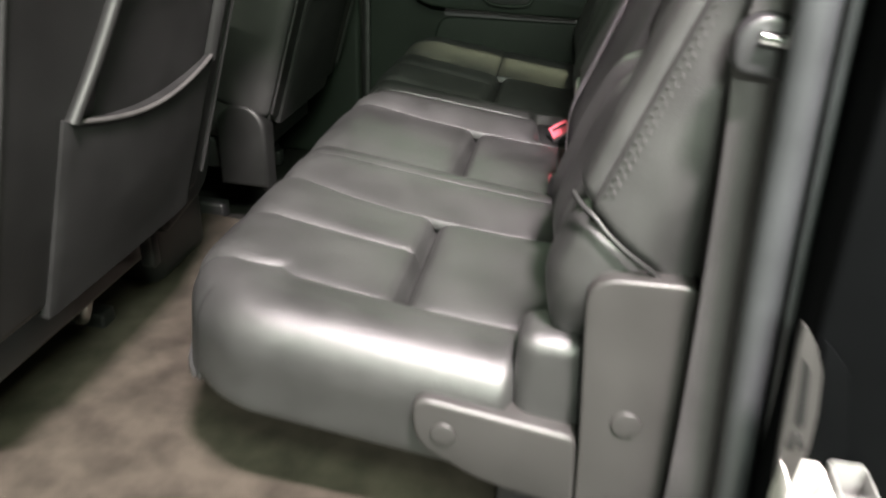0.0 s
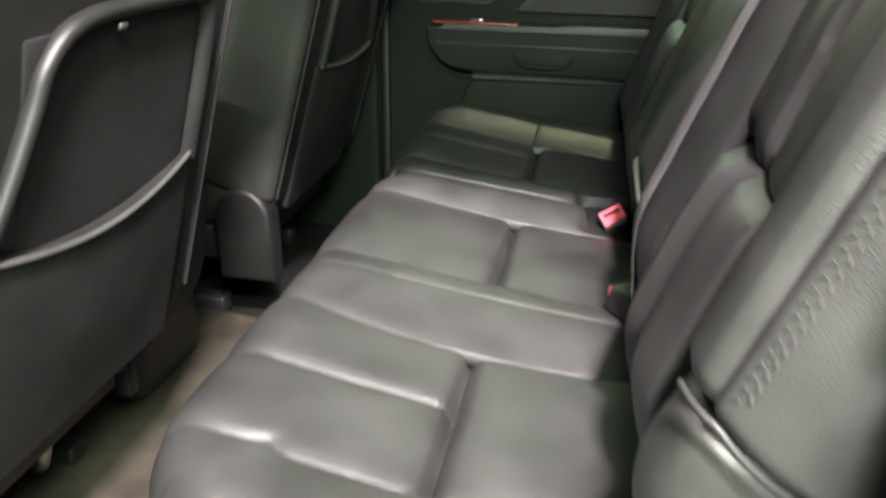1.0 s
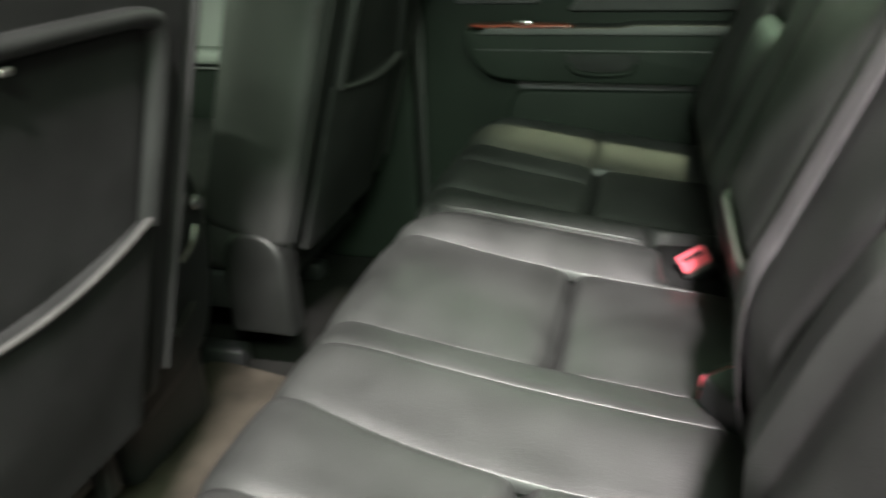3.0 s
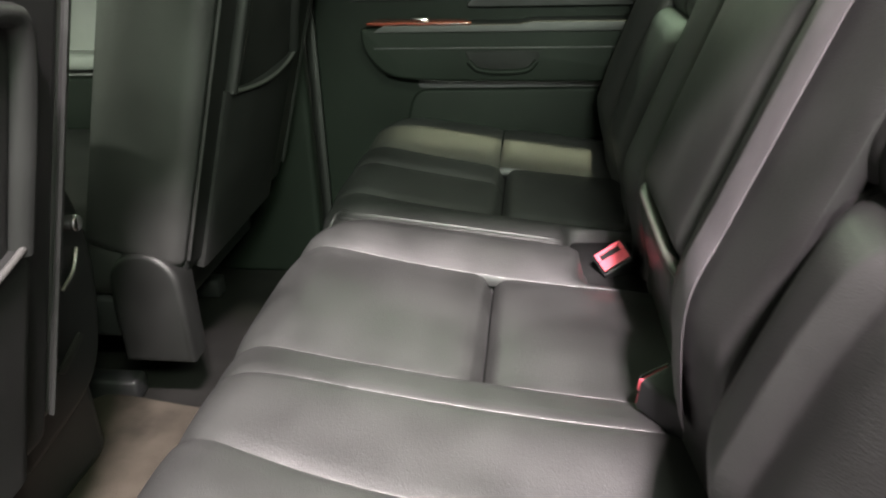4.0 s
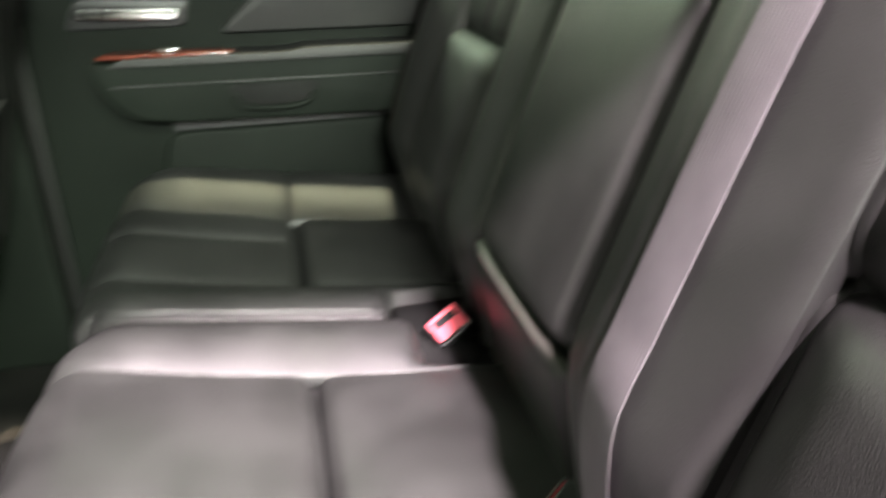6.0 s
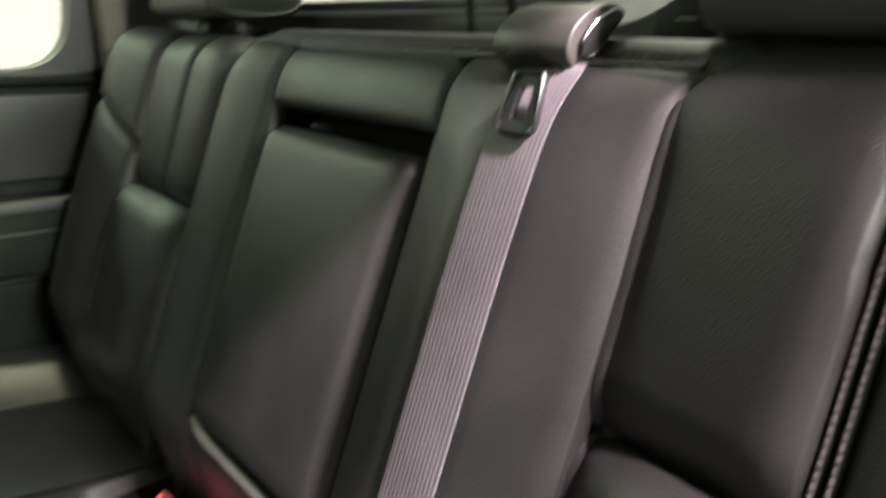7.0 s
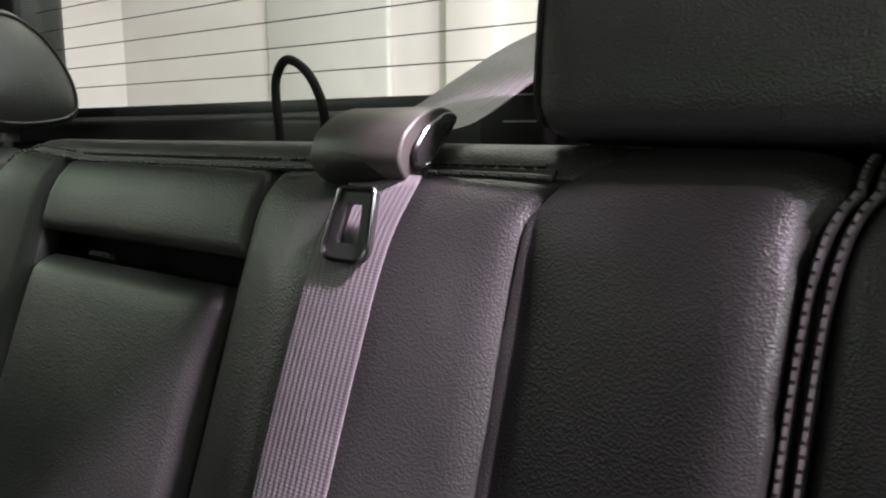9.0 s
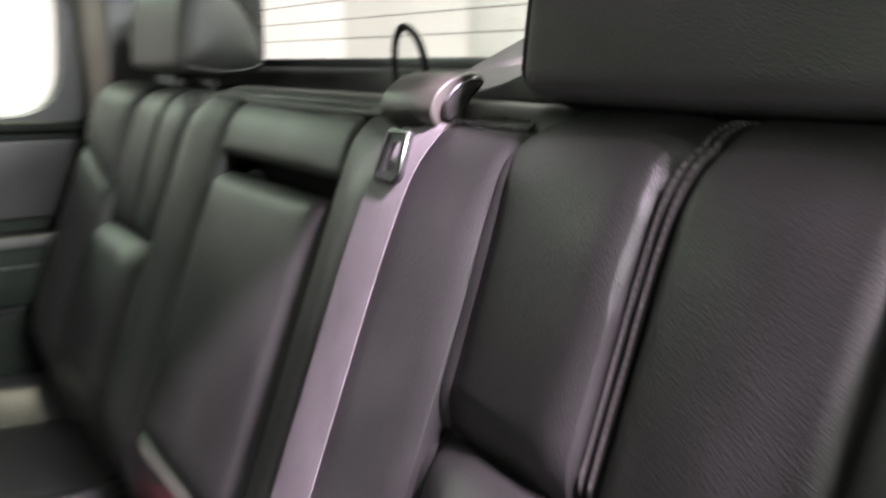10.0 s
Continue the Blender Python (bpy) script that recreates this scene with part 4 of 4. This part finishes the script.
def buckle(label, place, out, across, length, size):
    """A buckle whose end face looks along out, its slot lying along across."""
    ob = thing("belt_buckle", label, "belt buckle", "buckles")
    n = Vector(out).normalized()
    u = Vector(across)
    u = (u - n * u.dot(n)).normalized()
    m = Matrix((u, n.cross(u), n)).transposed().to_4x4()
    m.translation = place
    m = m @ Matrix.Scale(size, 4)
    part("housing", prism(rounded([(-0.024, -0.019), (0.024, -0.019), (0.024, 0.019), (-0.024, 0.019)], 0.006), (-length, 0.0), "z", 0.003, m), PLASTIC_BLACK, ob)
    part("release_button", prism(rounded([(-0.020, -0.015), (0.020, -0.015), (0.020, 0.001), (-0.020, 0.001)], 0.003), (-0.006, 0.005), "z", 0.0015, m), RED, ob, "red release button")
    for lo, hi in (((-0.020, 0.012), (0.020, 0.0165)), ((-0.020, 0.003), (-0.0145, 0.012)), ((0.0145, 0.003), (0.020, 0.012))):
        part("slot_frame", boxed((*lo, -0.004), (*hi, 0.003), 0.001, 2, m), RED, ob, "red slot frame")
    part("metal_edge", tube([m @ Vector((-0.0195, -0.0165, 0.0035)), m @ Vector((0.0195, -0.0165, 0.0035))], 0.0014, 6), CHROME, ob, "bright edge")
    part("strap", boxed((-0.012, -0.004, -length - 0.10), (0.012, 0.004, -length + 0.01), 0.002, 2, m), PLASTIC_BLACK, ob)


buckle("black seat belt buckle with bright red button", (0.424, 0.860, 0.374), (-0.35, -0.55, 0.76), (0.88, 0.32, 0.28), 0.055, 1.0)
buckle("black seat belt buckle with red end", (0.432, 0.533, 0.395), (-0.66, 0.74, 0.14), (0.74, 0.66, 0.0), 0.085, 0.95)
strap_base = thing("buckle_pocket", "black pocket for the buckle between the cushions", "seat trim", GROUP_SEAT)
part("pocket", boxed((0.370, 0.800, 0.29), (0.50, 0.972, 0.350), 0.008), FABRIC, strap_base)

near_belt = thing("seat_belt", "grey seat belt with plastic loop by the doorway", "seat belt", "seat belts")
low = spline([(0.575, -0.010, 0.725), (0.581, -0.013, 0.66), (0.589, -0.016, 0.52), (0.595, -0.018, 0.38), (0.599, -0.018, 0.24), (0.602, -0.015, 0.10)], 6)
ribbon("lower_webbing", low, [Vector((1, -0.25, 0.05))] * len(low), 0.047, 0.0018, WEB_SHADED, near_belt)
high = spline([(0.575, -0.018, 0.735), (0.589, -0.020, 0.85), (0.632, -0.022, 1.00), (0.697, -0.022, 1.20)], 6)
ribbon("upper_webbing", high, [Vector((1, -0.25, 0.05))] * len(high), 0.047, 0.0018, WEB_SHADED, near_belt)
part("loop", prism(rounded([(0.547, 0.720), (0.595, 0.714), (0.597, 0.750), (0.579, 0.764), (0.559, 0.763), (0.545, 0.749)], 0.012), (-0.032, -0.010), "y", 0.006), PLASTIC_BLACK, near_belt, "black plastic belt loop")
part("loop_bar", tube([(0.561, -0.036, 0.748), (0.595, -0.036, 0.744)], 0.006, 10), CHROME, near_belt, "bright metal bar")

# ---- black loop strap behind the backrest ----
hook = thing("loop_strap", "black loop strap standing up behind the backrest", "strap")
part("loop", tube(spline([(0.70, 0.710, 0.74), (0.70, 0.712, 0.84), (0.70, 0.716, 0.886), (0.70, 0.714, 0.905), (0.70, 0.702, 0.917), (0.70, 0.683, 0.910), (0.70, 0.668, 0.893), (0.70, 0.660, 0.868), (0.70, 0.658, 0.80), (0.70, 0.658, 0.74)], 8), 0.0038, 10), FABRIC, hook)

# ---- small slotted catch under the back window ----
catch = thing("slotted_catch", "small black slotted plastic catch under the back window", "catch")
part("housing", boxed((0.728, 0.478, 0.846), (0.748, 0.534, 0.893), 0.003), HARD_BLACK, catch)
for z in (0.866, 0.884):
    part("slit_edge", boxed((0.7265, 0.486, z), (0.7285, 0.512, z + 0.0012)), STEEL, catch, "thin bright slit edge")

# ---- front seats ----
LEAN = math.atan(0.29)


def front_seat(label, y0, y1, ya, yb, x_top, bottom, pocket_z, sag, inner_is_low):
    """A front seat from behind: leather shell, hard back panel with framed inset and map pocket, recliner cover, base on rails."""
    ob = thing("front_seat", label, "car seat", "front seats")
    up = Vector((math.sin(LEAN), 0, math.cos(LEAN)))
    out = Vector((up.z, 0, -up.x))
    m = Matrix((-up, Vector((0, 1, 0)), out)).transposed().to_4x4()
    m.translation = (x_top, 0, 0.985)
    s_z = lambda z: (0.985 - z) / up.z
    pad = Pad(m, 0.72, y0, y1, 0.17, 0.035)
    swell = lambda s, t: 0.018 * math.sin(math.pi * min(1, max(0, s / 0.75)))
    end = s_z(bottom)
    # leather sides wrapping round to the back
    pad.panel("side_cover", ob, -0.14, end, y0 - 0.15, y0 + 0.020, depth=0.006, crown=0.008, rolled="TS", skirt=0.02)
    pad.panel("side_cover", ob, -0.14, end, y1 - 0.020, y1 + 0.15, depth=0.006, crown=0.008, rolled="tS", skirt=0.02)
    pad.panel("top_cover", ob, -0.14, s_z(0.83), y0 + 0.020, y1 - 0.020, depth=0.006, crown=0.004, rolled="tTS")
    # back panel and pouch
    back = pad.panel("back_panel", ob, s_z(0.83) + 0.002, end + 0.02, y0 + 0.022, y1 - 0.022, HARD_BLACK, depth=0.004, crown=0.002, bump=lambda s, t: -0.004, label="black plastic back panel")
    outline = [(0.585, 0.0), (0.640, 0.030), (0.700, 0.056), (0.732, 0.068), (0.755, 0.092), (0.764, 0.125), (0.766, 0.16), (0.766, 0.25), (0.764, 0.300), (0.752, 0.320), (0.70, 0.326), (0.580, 0.324)]
    wide = (yb - ya) / 0.328
    outline = [(z, u * wide) for z, u in outline]
    rim_pts = [(s_z(z), yb - u if inner_is_low else ya + u) for z, u in outline]
    part("pocket_frame", tube(pad.line(rim_pts, 0.002, None, 8), 0.0115, 12, flat=0.7), HARD_BLACK, back, "raised grey frame round the inset")
    pad.panel("inset_cloth", back, s_z(0.755), s_z(0.45), ya + 0.05, yb - 0.012, FABRIC, depth=0.002, crown=0, bump=lambda s, t: 0.001)
    mid = (ya + yb) / 2
    edge = lambda t: s_z(pocket_z - sag * math.cos(math.pi * (t - mid) / (yb - ya) * 0.95))

    def pouch_warp(s, t):
        k = (s - 0.0) / 1.0
        return edge(t) + k * (end + 0.03 - edge(t)), t

    pouch_bump = lambda s, t: 0.004 + 0.011 * math.sin(math.pi * min(1, max(0, (t - ya + 0.01) / (yb - ya + 0.02)))) ** 0.7 * smooth_step(end + 0.06, s_z(0.48), s)
    pouch = pad.panel("map_pocket", ob, 0.0, 1.0, ya - 0.012, yb + 0.012, FABRIC, depth=0.002, crown=0, bump=pouch_bump, rolled="tT", warp=pouch_warp, step=0.03, label="slack black map pocket")
    lip = [pad.at(edge(t), t, pouch_bump(edge(t), t) + 0.001) for t in np.linspace(ya - 0.004, yb + 0.004, 40)]
    part("pocket_edge", tube(lip, 0.0031, 10), ELASTIC, pouch, "grey elastic pocket edge")
    # small raised steel tab standing in for a bright worn patch
    part("worn_patch", boxed((-0.003, -0.006, 0.0), (0.003, 0.006, 0.004), 0.002, 2, m @ Matrix.Translation((s_z(0.755), ya + 0.158, 0.008))), STEEL, back, "small bright worn patch")
    # seams where leather meets panel
    for t in (y0 + 0.021, y1 - 0.021):
        part("seam_bead", tube([pad.at(s, t, 0.0) for s in np.linspace(0.0, end - 0.01, 30)], 0.003, 6), LEATHER_DARK, ob)
    # base cushion and rails
    part("base_cushion", boxed((-0.74, y0 + 0.01, 0.27), (-0.25, y1 - 0.01, 0.42), 0.05, 4), LEATHER, ob)
    part("base_frame", boxed((-0.70, y0 + 0.03, 0.20), (-0.27, y1 - 0.03, 0.275), 0.01), PLASTIC_BLACK, ob)
    for y in (y0 + 0.05, y1 - 0.09):
        part("rail", boxed((-0.72, y, FLOOR_Z), (-0.34, y + 0.04, 0.10), 0.006), PLASTIC_BLACK, ob)
        part("riser", boxed((-0.60, y + 0.005, 0.10), (-0.50, y + 0.035, 0.21), 0.006), FABRIC, ob)
    # recliner cover on the inner side
    yi, yo = (y0 - 0.006, y0 + 0.05) if inner_is_low else (y1 - 0.03, y1 + 0.035)
    arch = [(-0.310, 0.180)] + [(-0.254 + 0.056 * math.cos(a), 0.311 + 0.056 * math.sin(a)) for a in np.linspace(math.pi, 0, 16)] + [(-0.198, 0.180)]
    if inner_is_low:
        part("recliner_cover", prism(arch, (yi, yo), "y", 0.010), HARD_BLACK, ob, "round-topped black recliner cover")
    return ob


driver_seat = front_seat("black leather front seat back with sagging map pocket", -0.045, 0.498, 0.084, 0.416, 0.027, 0.362, 0.590, 0.026, False)
front_seat("black leather front seat back beside the far door", 0.855, 1.362, 0.945, 1.248, -0.002, 0.335, 0.583, 0.010, True)
part("bracket", prism(rounded([(0.436, 0.195), (0.460, 0.195), (0.457, 0.34), (0.440, 0.34)], 0.006), (-0.265, -0.240), "x", 0.004), PLASTIC_BLACK, driver_seat, "dark plastic rail bracket")
part("rail_hook", tube(spline([(-0.30, 0.335, 0.215), (-0.30, 0.325, 0.185), (-0.305, 0.32, 0.160), (-0.32, 0.33, 0.142), (-0.345, 0.345, 0.140)], 8), 0.009, 8, flat=0.6), STEEL, driver_seat, "bright worn metal rail end")

# ---- centre console ----
console = thing("centre_console", "black plastic centre console back with small fittings", "console")
shape = rounded([(0.500, 0.56), (0.690, 0.575), (0.738, 0.47), (0.738, 0.36), (0.690, 0.235), (0.50, 0.20)], [0.03, 0.04, 0.06, 0.06, 0.06, 0.03], 8)
part("rear_panel", prism(shape, (-0.285, -0.240), "x", 0.016), PLASTIC_BLACK, console)
part("console_body", boxed((-0.80, 0.50, 0.08), (-0.27, 0.715, 0.55), 0.03, 3), PLASTIC_BLACK, console)
part("lid", boxed((-0.78, 0.505, 0.552), (-0.285, 0.71, 0.585), 0.014, 3), LEATHER, console, "padded leather lid")
part("knob", prism([(0.694 + 0.011 * math.cos(a * math.pi / 10), 0.470 + 0.011 * math.sin(a * math.pi / 10)) for a in range(20)], (-0.245, -0.222), "x", 0.003), CHROME, console, "round bright knob")
part("catch", boxed((-0.243, 0.610, 0.395), (-0.230, 0.624, 0.425), 0.004), STEEL, console, "small bright catch")
for a, b, c in (((-0.2385, 0.555, 0.372), (-0.2365, 0.585, 0.380), (-0.2385, 0.605, 0.394)), ((-0.2385, 0.650, 0.393), (-0.2365, 0.678, 0.408), (-0.2385, 0.700, 0.432))):
    part("drawer_edge", tube(spline([a, b, c], 6), 0.0028, 6), STEEL, console, "scuffed drawer edge")
part("lower_scoop", prism(rounded([(0.60, 0.30), (0.66, 0.325), (0.668, 0.315), (0.61, 0.29)], 0.004), (-0.245, -0.236), "x", 0.002), PLASTIC, console)

console.location = (-0.05, 0.07, -0.018)

# ---- floor mat and doorway bits ----
mat_thing = thing("floor_mat", "brown-grey carpet mat on the cab floor", "floor mat")
# far edge follows where the lit part of the carpet ends
part("mat", prism(rounded([(-0.46, -0.06), (0.42, -0.06), (0.42, 0.84), (-0.20, 0.88), (-0.42, 0.92)], 0.06), (FLOOR_Z, FLOOR_Z + 0.014), "z", 0.005), CARPET, mat_thing)
scrap = thing("paper_scrap", "small pale scrap lying on the carpet", "scrap")
part("scrap", prism(rounded([(-0.225, 1.19), (-0.19, 1.20), (-0.187, 1.225), (-0.22, 1.222)], 0.005), (FLOOR_Z, FLOOR_Z + 0.003), "z"), CARPET, scrap)
latch = thing("latch_trim", "grey slotted latch blade on the black jamb", "latch")
blade = [(0.614, 0.572), (0.626, 0.556), (0.636, 0.532), (0.642, 0.494), (0.644, 0.460), (0.641, 0.415), (0.628, 0.415), (0.621, 0.478), (0.614, 0.555)]
blade = part("blade", prism(rounded(blade, 0.006), (-0.1270, -0.1190), "y", 0.002), PLASTIC, latch)
part("slot", prism(rounded([(0.620, 0.544), (0.627, 0.534), (0.635, 0.483), (0.628, 0.482)], 0.004), (-0.1282, -0.1240), "y", 0.0004), FABRIC, blade, "dark oval slot")
part("lower_slot", prism(rounded([(0.628, 0.476), (0.634, 0.477), (0.640, 0.463), (0.626, 0.460)], 0.002), (-0.1282, -0.1240), "y", 0.0004), FABRIC, blade, "dark lower slot")
part("rib", boxed((0.6315, -0.1288, 0.462), (0.6335, -0.1275, 0.475), 0.0004), PLASTIC, blade)
part("backing_plate", prism(rounded([(0.633, 0.558), (0.655, 0.534), (0.673, 0.459), (0.670, 0.420), (0.642, 0.420)], 0.006), (-0.1225, -0.1190), "y", 0.001), PAINT, latch)
tray = thing("plastic_box", "white plastic open box with a grey tub at the door jamb", "plastic box")


def tub(name, x0, x1, y0, y1, z0, z1, wall, mat, label):
    """An open tub with a floor and four walls."""
    ob = part(name, boxed((x0, y0, z0), (x1, y1, z0 + wall)), mat, tray, label)
    for lo, hi in (((x0, y0, z0), (x0 + wall, y1, z1)), ((x1 - wall, y0, z0), (x1, y1, z1)), ((x0 + wall, y0, z0), (x1 - wall, y0 + wall, z1 - 0.004)), ((x0 + wall, y1 - wall, z0), (x1 - wall, y1, z1 + 0.002))):
        part("side", boxed(lo, hi, 0.0008), mat, ob)


tub("white_tub", 0.627, 0.659, -0.160, -0.124, 0.396, 0.446, 0.0026, WHITE_PLASTIC, "white plastic tub")
tub("grey_tub", 0.662, 0.690, -0.156, -0.124, 0.396, 0.450, 0.0018, GREY_TRIM, "grey plastic tub")
